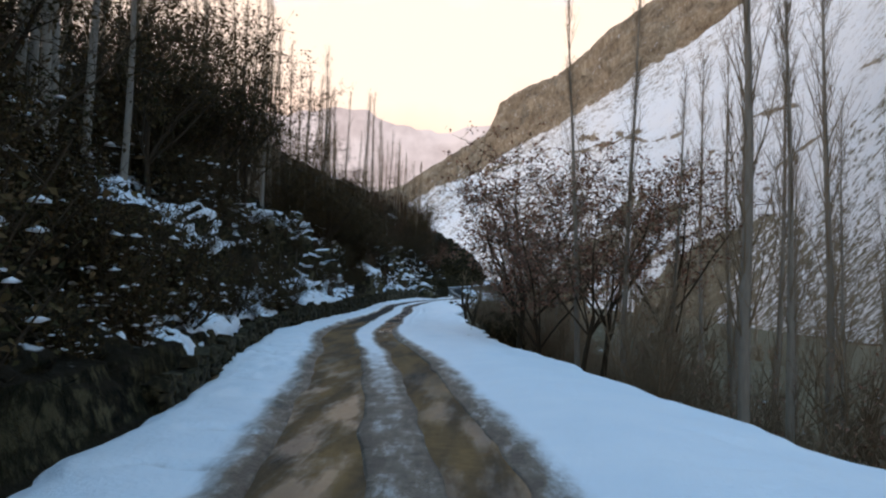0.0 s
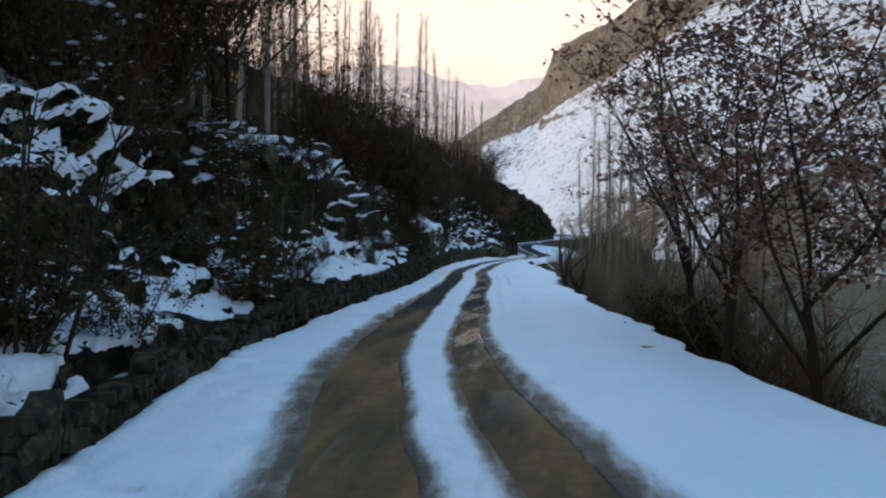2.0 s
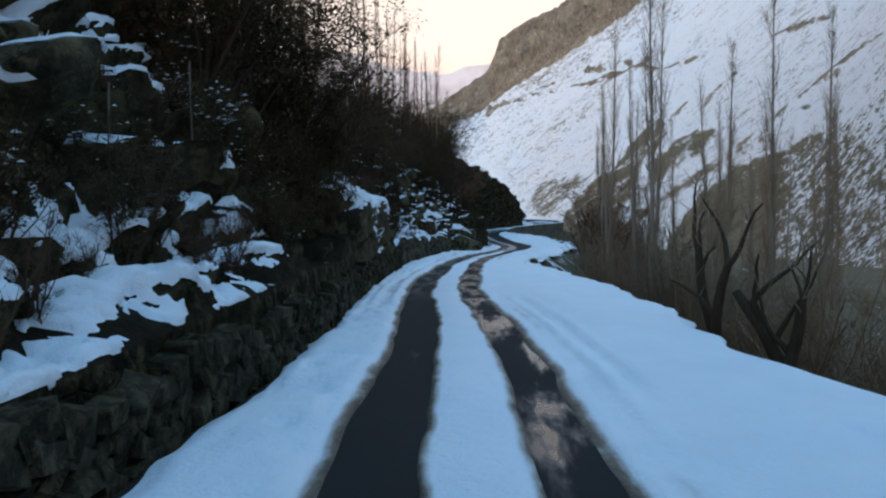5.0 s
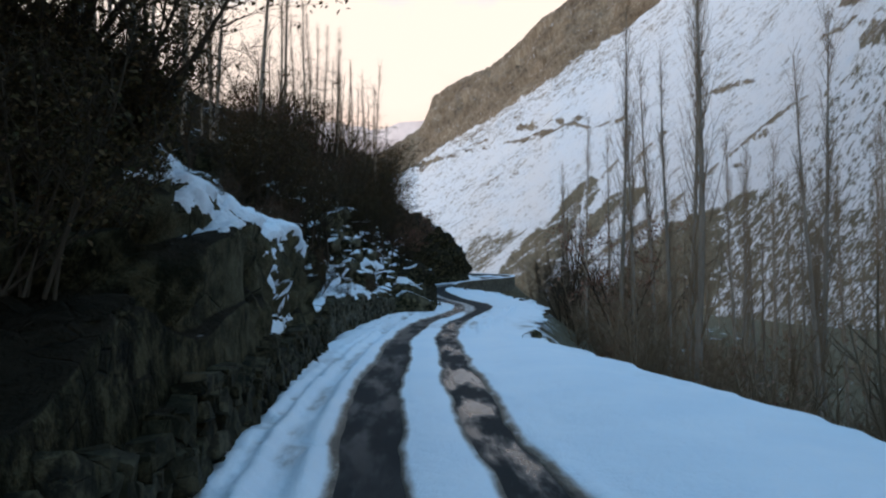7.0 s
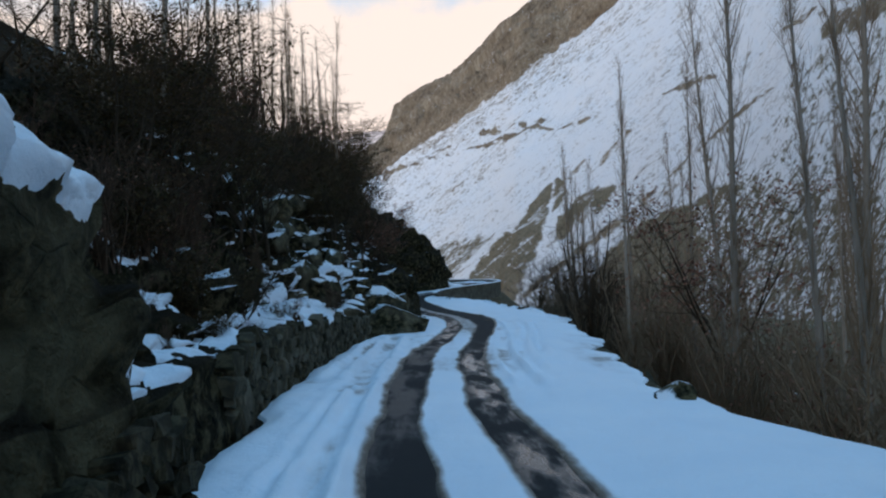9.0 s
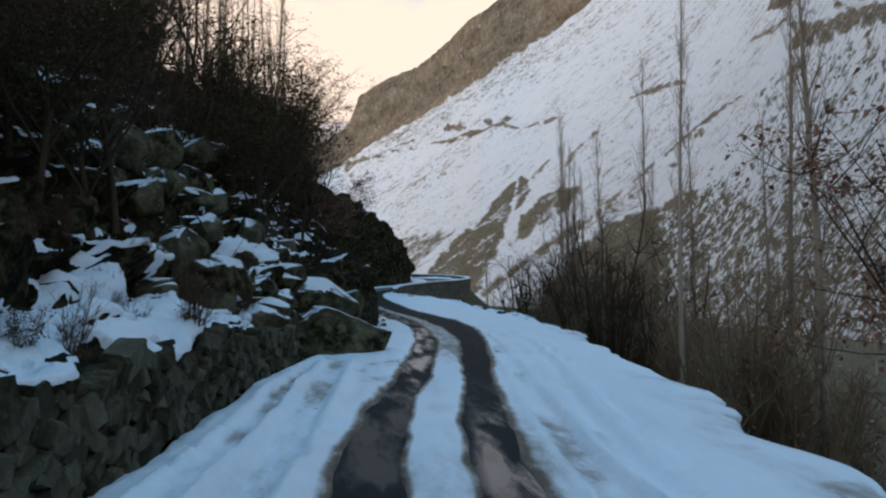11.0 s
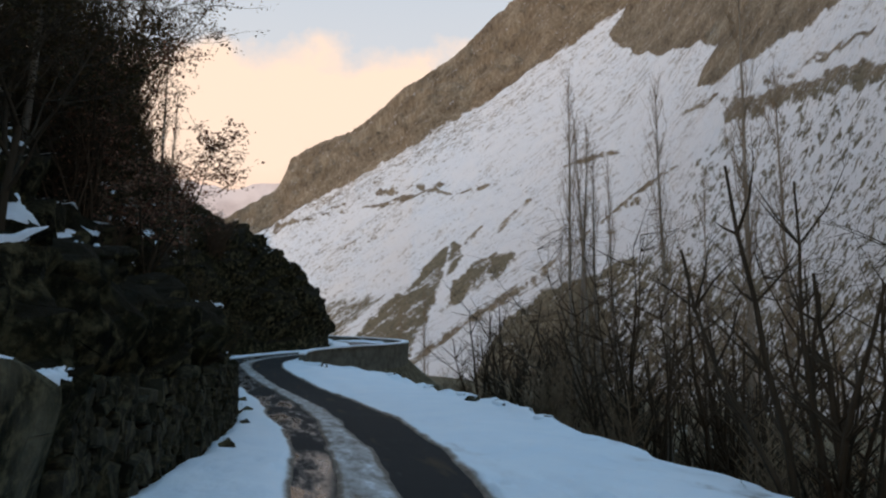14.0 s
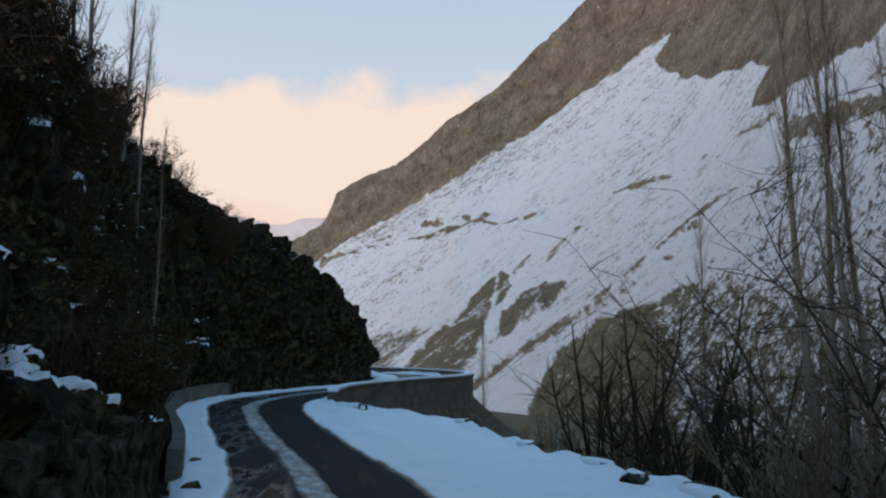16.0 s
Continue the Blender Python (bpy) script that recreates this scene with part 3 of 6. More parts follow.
# ---- bank beside the road: profile stations (distance out, height), by y ----
# The -80 station is unseen hill, added to shield the road from the sun.
BANK_Y = [-80, 6, 14, 20, 27, 32, 42, 53, 58, 61.5, 70.4, 71.3, 78, 92, 97, 103, 105, 117, 121, 128, 138, 150, 160, 182]
BANK = [
    # ditch, wall foot, wall top, ledge, face top, terrace, hill, high
    ((.4, -.1), (.8, 0), (1.0, .9), (1.8, 1.1), (3.2, 3.2), (6, 4.6), (20, 13), (70, 34)),
    ((.4, -.1), (.8, 0), (1.0, .8), (1.8, 1.0), (3.2, 3.0), (6, 4.2), (20, 13), (70, 34)),
    ((.5, -.15), (.9, -.05), (1.1, .6), (2.0, .8), (2.8, 2.6), (5.5, 3.4), (20, 12), (70, 34)),
    ((.5, -.15), (.9, -.05), (1.1, .55), (2.0, .8), (3.0, 3.7), (6, 4.6), (20, 12), (70, 34)),
    ((.5, -.15), (.8, -.1), (1.0, .5), (1.9, .8), (3.2, 4.0), (6, 5.0), (20, 12), (70, 34)),
    ((.4, -.1), (.7, -.05), (.9, .6), (2.0, 1.0), (3.8, 4.6), (7, 5.4), (20, 12), (70, 33)),
    ((.4, -.1), (.6, -.05), (.8, .75), (1.9, 1.4), (4.0, 5.4), (7.5, 6.2), (20, 12), (70, 33)),
    ((.4, -.1), (.6, -.05), (.8, 1.2), (2.0, 2.1), (4.2, 5.7), (8, 6.6), (20, 12), (70, 33)),
    ((.4, -.1), (.6, -.05), (.8, 1.5), (1.6, 2.2), (4.2, 5.0), (8, 6.8), (20, 12.5), (70, 33)),
    ((.1, -.05), (.2, 0), (.26, 1.6), (.34, 2.7), (2.2, 4.0), (8, 7.6), (20, 10.5), (70, 24)),
    ((.1, -.05), (.2, 0), (.26, 1.6), (.32, 2.6), (2.0, 3.5), (8, 7.2), (20, 10.7), (70, 24)),
    ((.3, -.05), (.5, 0), (.7, .9), (1.6, 1.2), (3.2, 2.6), (8, 7), (20, 10.7), (70, 24)),
    ((.3, -.05), (.5, 0), (.6, .95), (1.5, 1.25), (4.0, 3.6), (8, 7.5), (20, 10.8), (70, 24)),
    ((.3, -.05), (.5, 0), (.6, .95), (1.4, 1.3), (3.6, 4.0), (8, 8.5), (20, 11.1), (70, 24)),
    ((.4, -.05), (.7, 0), (1.0, .8), (1.8, 1.8), (3.6, 4.3), (8, 9), (20, 11.2), (70, 24)),
    ((.4, -.05), (.7, 0), (1.0, 1.0), (1.6, 2.2), (3.4, 4.2), (8, 9), (20, 11.3), (70, 24)),
    ((.3, -.05), (.4, 0), (.55, 1.6), (.8, 2.7), (2.6, 3.3), (8, 9), (20, 13.5), (70, 26)),
    ((.3, -.05), (.4, 0), (.5, 1.8), (.7, 2.9), (2.4, 3.6), (8, 9), (20, 17), (70, 38)),
    ((.3, -.05), (.5, 0), (.6, 1.7), (1.6, 2.1), (3.0, 5.0), (6, 9.0), (20, 17), (70, 38)),
    ((.3, -.05), (.5, 0), (.6, .7), (1.6, 1.2), (3.0, 5.8), (6, 11.2), (20, 17), (70, 38)),
    ((.3, -.05), (.5, 0), (.6, .8), (1.2, 2.0), (2.2, 7.2), (5, 13.4), (14, 17.5), (60, 34)),
    ((.3, -.05), (.5, 0), (.6, .8), (.9, 2.5), (1.5, 5.2), (4.6, 9.6), (10, 11.5), (60, 14)),
    ((.3, -.05), (.5, 0), (.6, .8), (.9, 2.3), (1.6, 4.2), (4.6, 7.0), (10, 10), (60, 14)),
    ((.3, -.05), (.5, 0), (.6, .8), (.9, 2.3), (1.6, 4.2), (4.6, 7.0), (10, 10), (60, 14))]
bank = np.array(BANK)
near = np.array(BANK_Y) < 59
bank[near, 0, 0], bank[near, 1, 0] = 0.12, 0.25
bank[near, 2:4, 0] -= 0.45
prof = np.stack([np.stack([np.interp(Y, BANK_Y, bank[:, k, c]) for c in (0, 1)], -1) for k in range(8)], 1)
prof = np.concatenate([np.broadcast_to([[[-0.25, -0.05]]], (len(ROAD), 1, 2)), prof], 1)
counts = (3, 3, 14, 14, 34, 26, 22, 14)
cols = []
for k, c in enumerate(counts):
    for t in np.arange(c) / c:
        cols.append(prof[:, k] * (1 - t) + prof[:, k + 1] * t)
cols.append(prof[:, -1])
cols = np.stack(cols, 1)
d, hz = cols[..., 0], cols[..., 1]
pale_rock = smooth(61, 63, Y[:, None]) * (1 - smooth(70.6, 71.4, Y[:, None]))
# rock ledges: treads that hold snow and steep risers between them
step_h = 0.85 + 0.25 * vnoise(ALONG * 0.12, 0, 0, 141)[:, None]
level = hz / step_h + 0.75 * fbm(ALONG[:, None] * 0.22, d * 0.15, 0, 3, 143)
part_up = level - np.floor(level)
lean = np.clip(np.gradient(d, axis=1) / np.maximum(np.gradient(hz, axis=1), 0.05), 0, 1.4)
ledgy = 0.85 * smooth(0.9, 1.5, hz) * (1 - smooth(6, 9, d)) * (1 - 0.8 * pale_rock * smooth(1.8, 2.4, hz))
hz = hz + ledgy * step_h * (smooth(0.5, 1.0, part_up) - part_up)
d_out = d + ledgy * lean * step_h * (np.clip(part_up / 0.55, 0, 1) - part_up)
# inside the last bend all rows run towards one heart of the headland
edge_pt = ROAD[:, :2] - NORM * ROAD[:, 2][:, None]
to_heart = np.array([-17.0, 161.0]) - edge_pt
reach = np.linalg.norm(to_heart, axis=1)
turn_in = smooth(141, 149, np.maximum.accumulate(Y))[:, None]
out_dir = -NORM * (1 - turn_in) + to_heart / reach[:, None] * turn_in
out_dir /= np.linalg.norm(out_dir, axis=1)[:, None]
lim = (1 - turn_in) * 200 + turn_in * (reach[:, None] - 0.3)
d_in = np.minimum(d_out, lim * (0.9 + 0.1 * d / 70))
xy = edge_pt[:, None] + out_dir[:, None] * d_in[..., None]
z = ROAD[:, 4][:, None] + hz
rough = (1 - 0.3 * pale_rock * (1 - smooth(2.4, 4, d)) - 0.3 * pale_rock * smooth(2.0, 2.6, hz) * (1 - smooth(4, 5, hz))) * smooth(0.4 - 0.28 * pale_rock, 0.55 - 0.28 * pale_rock, d) * (0.30 + 0.70 * smooth(0.7, 1.1, hz)) * (1 - 0.5 * smooth(8, 30, d))
bx, by = xy[..., 0], xy[..., 1]
blocks = fbm(bx * 0.4, by * 0.4, z * 0.5, 3, 61)
r1, slab = worley(bx * 0.50 + 0.25 * blocks, by * 0.50, z * 0.62, 63)
f1, chip = worley(bx * 1.25, by * 1.25, z * 1.5, 64)
f2, flake = worley(bx * 3.2, by * 3.2, z * 3.6, 66)
push = rough * (0.45 * blocks - 1.25 * (r1 - 0.5) + 0.40 * slab - 0.85 * (f1 - 0.5) + 0.22 * chip - 0.20 * f2 + 0.05 * flake)
xy = xy + out_dir[:, None] * (-0.62 * push)[..., None]
z = z + rough * (0.30 * fbm(bx * 0.5 + 9, by * 0.5, z * 0.4, 3, 67) - 0.22 * (f1 - 0.5) + 0.16 * slab + 0.08 * chip) + smooth(8, 26, d) * 1.2 * fbm(bx * 0.08, by * 0.08, 0, 3, 69)
snowy = 0.08 + 0.5 * smooth(-0.2, 0.5, fbm(bx * 0.12, by * 0.12, 0, 3, 71)) * (1 - smooth(12, 40, d)) * smooth(2.2, 4.5, d) * (1 - smooth(52, 54, by) * (1 - smooth(61.5, 63, by)) * (1 - smooth(8, 12, d)))
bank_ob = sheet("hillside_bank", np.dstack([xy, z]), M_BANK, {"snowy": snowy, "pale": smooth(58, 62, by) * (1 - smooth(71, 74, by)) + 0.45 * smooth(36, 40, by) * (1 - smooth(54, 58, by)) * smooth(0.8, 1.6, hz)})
tagged(bank_ob, "steep rocky hillside above the road with snow on its ledges", "hillside", kind="structure")
BANK_XY, BANK_Z, BANK_D = xy, z, d

# ---- ground: from the road's valley edge down to the valley floor ----
gd = np.r_[0, 0.25, 0.6, 1.2, 2, 3, 4, 5.2, 6.5, 8, 10, 12, 15, 20, 28, 40, 60]
gz = np.interp(gd, [0, 0.3, 1.2, 4, 8, 14, 28, 60], [-0.02, -0.25, -0.9, -2.9, -5.4, -7.5, -8.6, -8.2])
edge_r = ROAD[:, 3] - 0.35
gx = ROAD[:, None, :2] + NORM[:, None] * (edge_r[:, None] + gd[None] * (1 - 0.55 * smooth(138, 150, Y) * (1 - smooth(158, 166, Y)))[:, None])[..., None]
gzz = ROAD[:, 4][:, None] + gz[None] + smooth(0.6, 4, gd)[None] * 0.5 * fbm(gx[..., 0] * 0.25, gx[..., 1] * 0.25, 0, 4, 75)
fall = smooth(ALONG[-1] - 22, ALONG[-1] - 4, ALONG)[:, None] * smooth(0.3, 1.5, gd)[None]
gzz = gzz * (1 - fall) - 10.0 * fall
gzz[:, -1] = np.minimum(gzz[:, -1], -10.0)
slope = sheet("valley_slope", np.dstack([gx, gzz]), M_SLOPE, {"snowy": 0.35 * (1 - smooth(0.4, 2.5, gd))[None] + 0.15})
tagged(slope, "brown earth slope with dead grass below the road", "slope", kind="structure")

n = 90
rad = 4600 * np.linspace(0, 1, n) ** 2.2
ang = np.linspace(0, 2 * math.pi, 73)
gg = np.dstack([rad[:, None] * np.cos(ang)[None], 80 + rad[:, None] * np.sin(ang)[None], np.zeros((n, 73))])
gg[..., 2] = -9.0 + 0.6 * fbm(gg[..., 0] * 0.03, gg[..., 1] * 0.03, 0, 3, 77)
ground = sheet("ground", gg, M_SLOPE, {"snowy": 0.1})
tagged(ground, "brown valley floor with dry scrub and thin snow", "ground", kind="structure")

# ---- the mountain across the valley, laid out by bearing (degrees, to the left positive) and height angle from the last bend ----
P0 = (-0.5, 110.5, 1.9)
BETA = np.radians(np.r_[np.linspace(-150, -60, 46), np.linspace(-59, -42, 40), np.linspace(-41.8, 12, 430)])
deg = np.degrees(BETA)


def by_angle(*pairs):
    a = np.array(sorted(pairs))
    return np.interp(deg, a[:, 0], a[:, 1])


foot = by_angle((12, 1500), (3, 1140), (-1, 840), (-5.5, 570), (-9.7, 410), (-14.5, 330), (-21, 250), (-31, 180), (-45, 140), (-70, 130), (-150, 160))
el_mid = by_angle((12, 4.5), (6, 6.0), (0.4, 8.3), (-1.3, 9.7), (-5.2, 12.1), (-9.3, 14.8), (-13.4, 17.2), (-19.7, 20.8), (-25.5, 24.1), (-33, 28), (-45, 33), (-70, 34), (-150, 28))
el_top = by_angle((12, 5.4), (6, 7.4), (4.3, 8.6), (1.6, 10.3), (0.1, 11.3), (-0.5, 12.4), (-0.8, 13.5), (-2.5, 14.6), (-5.1, 15.7), (-7.7, 17.8), (-8.8, 19.0), (-10, 19.6), (-12.6, 21.2), (-16, 24.2), (-19.4, 26.8), (-26, 32), (-40, 38), (-70, 38), (-150, 31))
rise = by_angle((12, 0.5), (-14, 0.52), (-23, 0.62), (-40, 0.8), (-70, 0.85), (-150, 0.75))
tan_mid = np.tan(np.radians(el_mid))
mid_r = np.clip(1.9 * rise * foot / np.maximum(rise - tan_mid, 0.1), foot * 1.3, 2500)
mid_z = P0[2] + tan_mid * mid_r
top_r = mid_r * 1.22 + 30
top_z = P0[2] + np.tan(np.radians(el_top)) * top_r
low, up_, over = 170, 60, 8
rows = []
tt = np.r_[np.linspace(0, 1, low), 1 + np.linspace(0, 1, up_ + 1)[1:], 2 + np.linspace(0, 1, over + 1)[1:]]
for t in tt:
    if t <= 1:
        r, zz = foot + (mid_r - foot) * t, -9 + (mid_z + 9) * (0.72 * t + 0.28 * t * t)
    elif t <= 2:
        r, zz = mid_r + (top_r - mid_r) * (t - 1), mid_z + (top_z - mid_z) * (t - 1) ** 0.9
    else:
        r, zz = top_r + 600 * (t - 2), top_z * (1 - 0.35 * (t - 2))
    rows.append(np.stack([P0[0] - r * np.sin(BETA), P0[1] + r * np.cos(BETA), zz], -1))
mt = np.array(rows)
T = tt[:, None]
mx, my, mz = mt[..., 0].copy(), mt[..., 1].copy(), mt[..., 2].copy()
scale_r = np.hypot(mx - P0[0], my - P0[1])
EL = np.degrees(np.arctan2(mz - P0[2], scale_r))
BE = deg[None] + 0 * T
crag = smooth(0.98, 1.12, T) * (1 - smooth(2.3, 3, T))
ridge_n = 1 - np.abs(fbm(mx * 0.008, my * 0.008, mz * 0.011, 5, 81, 0.55))
mt[..., 2] += crag * (38 * (ridge_n - 0.72)) * (0.22 + 0.78 * np.abs(np.sin(np.clip(T - 1, 0, 1) * math.pi))) + crag * 5 * fbm(mx * 0.04, my * 0.04, 0, 3, 83)
# coordinates along and across the fall lines of the scree
fall_b = -deg[None] + 0 * T
across_fall = EL - (0.70 * fall_b + 0.85 * np.maximum(fall_b - 24, 0) ** 2 / (np.maximum(fall_b - 24, 0) + 6))
along_fall = fall_b + 0.5 * EL
gul = fbm(across_fall * 0.9, along_fall * 0.12, 0, 4, 85)
mt[..., 2] += (1 - crag) * smooth(0.02, 0.2, T) * (4.0 * gul + 2.0 * fbm(mx * 0.03, my * 0.03, 0, 4, 87)) * (scale_r / 700)
# where the ground shows through the snow
wob_e = 0.22 * fbm(BE * 0.8, EL * 0.8, 5, 5, 91, 0.6)


def to_line(line):
    """How far each place lies from a line over the slope, in degrees."""
    best = np.full(BE.shape, 99.0)
    for (x0, y0), (x1, y1) in zip(line[:-1], line[1:]):
        dx, dy = x1 - x0, y1 - y0
        k = np.clip(((BE - x0) * dx + (EL - y0) * dy) / (dx * dx + dy * dy), 0, 1)
        best = np.minimum(best, np.hypot(BE - x0 - k * dx, EL - y0 - k * dy))
    return best


def inside(edge, soft=0.12, wob=1.0):
    """A patch of ground with a ragged rim: 1 within the closed line, 0 outside."""
    loop = list(edge) + [edge[0]]
    odd = np.zeros(BE.shape, bool)
    for (x0, y0), (x1, y1) in zip(loop[:-1], loop[1:]):
        if y0 != y1:
            odd ^= ((y0 > EL) != (y1 > EL)) & (BE < (x1 - x0) * (EL - y0) / (y1 - y0) + x0)
    gap = to_line(loop) * np.where(odd, 1, -1)
    return smooth(-soft, soft, gap + wob * wob_e)


def seam(line, wide, seed, gaps=0.0):
    """A dark band of stones along a line over the slope."""
    broken = smooth(-0.45 + gaps, 0.2 + gaps, fbm(BE * 1.1, EL * 1.1, seed, 3, 93))
    return np.exp(-((to_line(line) + 0.5 * wob_e) / wide) ** 2) * broken


crags = inside(((14, 4), (6, 6.0), (0.4, 8.3), (-1.3, 9.8), (-5.2, 12.1), (-9.3, 14.8), (-13.4, 17.2), (-15.9, 18.6), (-19.7, 20.8), (-22.2, 22.3), (-25.5, 24.1), (-24.2, 22.5), (-25, 21.7), (-27.7, 21.1),
                (-29.9, 21.2), (-31.8, 21.3), (-30.8, 19.6), (-30.6, 18.7), (-32, 18.9), (-33.9, 20), (-36.7, 21.5), (-39.1, 22.8), (-50, 26), (-151, 27), (-151, 80), (14, 80)), 0.10, 0.6)
spur = inside(((-32.3, 17.2), (-34.8, 18.1), (-37, 18.4), (-40, 18.9), (-46, 20), (-46, 18.5), (-38.7, 17.3), (-36.8, 17.1), (-34.7, 16.4), (-32.6, 16.5)), 0.2, 1.6)
mound = inside(((-14.3, -3), (-15.4, -0.2), (-16, 1), (-17.4, 3), (-19.4, 4.4), (-21.3, 5.4), (-23.7, 6.4), (-25.6, 7.3), (-27.5, 7.4), (-30, 6.8), (-34, 5.6), (-40, 5), (-60, 5), (-151, 6), (-151, -9), (-14.3, -9)), 0.12)
meadows = np.maximum.reduce([
    0.75 * inside(((-3, 0.4), (-3.3, 3.2), (-3.9, 4), (-6.2, 4.3), (-8, 4.5), (-7, 3.3), (-5.4, 1.9), (-4.6, 0.6)), 0.35, 1.6),
    inside(((-5.4, 0.4), (-6.8, 2.3), (-9, 4.5), (-11, 6.5), (-13, 7.9), (-13.6, 7.4), (-12.2, 5), (-11.4, 2.6), (-10, 0.3), (-9, -3), (-6, -3)), 0.12),
    inside(((-11.9, 3.2), (-13, 5), (-14.6, 6.4), (-17.4, 7.4), (-16.8, 6.6), (-14.6, 5), (-12.6, 3.2)), 0.12)])
meadows = meadows * (1 - 0.9 * seam(((-12.6, 7.6), (-12.2, 5), (-11.4, 2.2), (-10.6, 0.5)), 0.22, 8, -0.3)) * (1 - 0.35 * smooth(0.3, 0.6, fbm(along_fall * 0.5, across_fall * 2.2, 3, 3, 92)))
streak = np.maximum.reduce([
    seam(((-10.2, -0.6), (-12.2, 1), (-15, 3), (-17.4, 4.5), (-19, 5.5)), 0.36, 1, -0.4), seam(((-18.2, 5), (-21, 7.1), (-23, 8.9), (-25.3, 10.8), (-27.7, 12.4), (-29.2, 13.4)), 0.17, 2, -0.2),
    seam(((-19.8, 5.6), (-22.2, 7.3), (-24.1, 8.5), (-25.3, 9.2)), 0.10, 3), seam(((0, 8.4), (-1.2, 9.2), (-3.2, 9.8), (-6.8, 10.3), (-9.3, 11.1), (-11.4, 11.8), (-13.4, 11.6), (-15.9, 12.3)), 0.13, 4, -0.3),
    seam(((-3.2, 10.1), (-5.2, 10.8), (-7.7, 11.4), (-11.4, 12), (-13.4, 12.8)), 0.16, 5), seam(((-20.7, 13.5), (-22.3, 13.8), (-24.1, 14.4), (-26.3, 15), (-27.8, 16), (-29.7, 16.8), (-31.6, 17.7), (-33.8, 18.2), (-36.6, 18.9), (-42, 21)), 0.13, 6),
    seam(((-15, 8.2), (-16.3, 9.2), (-17.9, 10.8), (-18.9, 11.4)), 0.10, 7, -0.2), seam(((-13, 7.4), (-14.2, 8.4), (-15, 9.2)), 0.10, 9, -0.2), seam(((-25.7, 10.7), (-27.2, 11.4), (-29.1, 12.1)), 0.09, 10), seam(((-28.2, 15.8), (-30.5, 17.1), (-32.7, 17.6)), 0.10, 11)])
patchy = inside(((-24, 6), (-25.6, 7.3), (-26.8, 8.6), (-28.6, 9.5), (-29.5, 11.7), (-30.9, 14.6), (-32.9, 16.3), (-34.7, 16.4), (-36.8, 17.1), (-40, 18), (-60, 22), (-151, 20), (-151, -9), (-25, -9)), 0.9, 2.0)
stony = 0.34 + 0.10 * fbm(across_fall * 0.5, along_fall * 0.2, 3, 3, 99) + 0.10 * smooth(3.0, 0.3, el_mid[None] - EL) + 0.06 * smooth(1.5, 4.0, EL) * (BE > -9)
lowmask = np.maximum(mound, meadows)
bare = np.maximum.reduce([crags, 0.85 * spur, streak, lowmask * (1 - 0.30 * patchy), (0.43 + 0.24 * smooth(9, 3, EL)) * patchy, stony + 0 * BE])
mountain = sheet("mountain", mt, M_MOUNT, {"bare": 0.95 * np.clip(bare, 0, 1), "low": np.clip(np.maximum(lowmask, patchy), 0, 1), "way": along_fall, "rise": across_fall, "patchy": np.clip(patchy + 0.6 * mound, 0, 1) * (1 - crags)})
tagged(mountain, "steep mountainside of snowy scree below bare brown crags", "mountain", kind="structure")

fb = np.radians(np.linspace(-6, 60, 130))
fe = np.interp(np.degrees(fb), [-6, 0, 3, 6, 9, 14, 30, 60], [11.2, 11.4, 11.0, 11.8, 12.6, 11.5, 14, 18]) + 0.5 * fbm(np.degrees(fb) * 0.5, 0, 0, 4, 95)
ft = np.linspace(0, 1, 12)
fr = 4150 + 400 * ft[:, None] + 0 * fb[None]
fz = -9 + (np.tan(np.radians(fe))[None] * 4550 + 9) * ft[:, None] ** 0.8
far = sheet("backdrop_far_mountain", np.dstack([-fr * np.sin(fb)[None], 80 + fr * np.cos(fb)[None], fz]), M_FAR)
tagged(far, "pale mountain at the end of the valley, with painted haze", "mountain", kind="structure")


# ---- trees ----
class Tubes:
    def __init__(self):
        self.v, self.f = [], []

    def add(self, pts, radii, sides=3):
        pts = [Vector(p) for p in pts]
        base = len(self.v)
        for n, (p, r) in enumerate(zip(pts, radii)):
            way = (pts[min(n + 1, len(pts) - 1)] - pts[max(n - 1, 0)]).normalized()
            side = way.cross(Vector((0.31, 0.95, 0.05)) if abs(way.y) < 0.9 else Vector((1, 0, 0))).normalized()
            other = way.cross(side)
            for k in range(sides):
                a = 2 * math.pi * k / sides
                self.v.append(p + (side * math.cos(a) + other * math.sin(a)) * r)
            if n:
                for k in range(sides):
                    a, b = base + (n - 1) * sides + k, base + (n - 1) * sides + (k + 1) % sides
                    self.f.append((a, b, b + sides, a + sides))
        return pts

    def mesh(self, name, mat):
        return mesh_of(name, self.v, self.f, mat)


def bent(rng, start, way, length, steps, wander=0.12, lift=0.0):
    """Points of a branch that wanders and bends up (lift)."""
    pts, p, w = [Vector(start)], Vector(start), Vector(way).normalized()
    for _ in range(steps):
        w = (w + Vector((rng.uniform(-1, 1), rng.uniform(-1, 1), rng.uniform(-1, 1))) * wander + Vector((0, 0, lift))).normalized()
        p = p + w * (length / steps)
        pts.append(p.copy())
    return pts


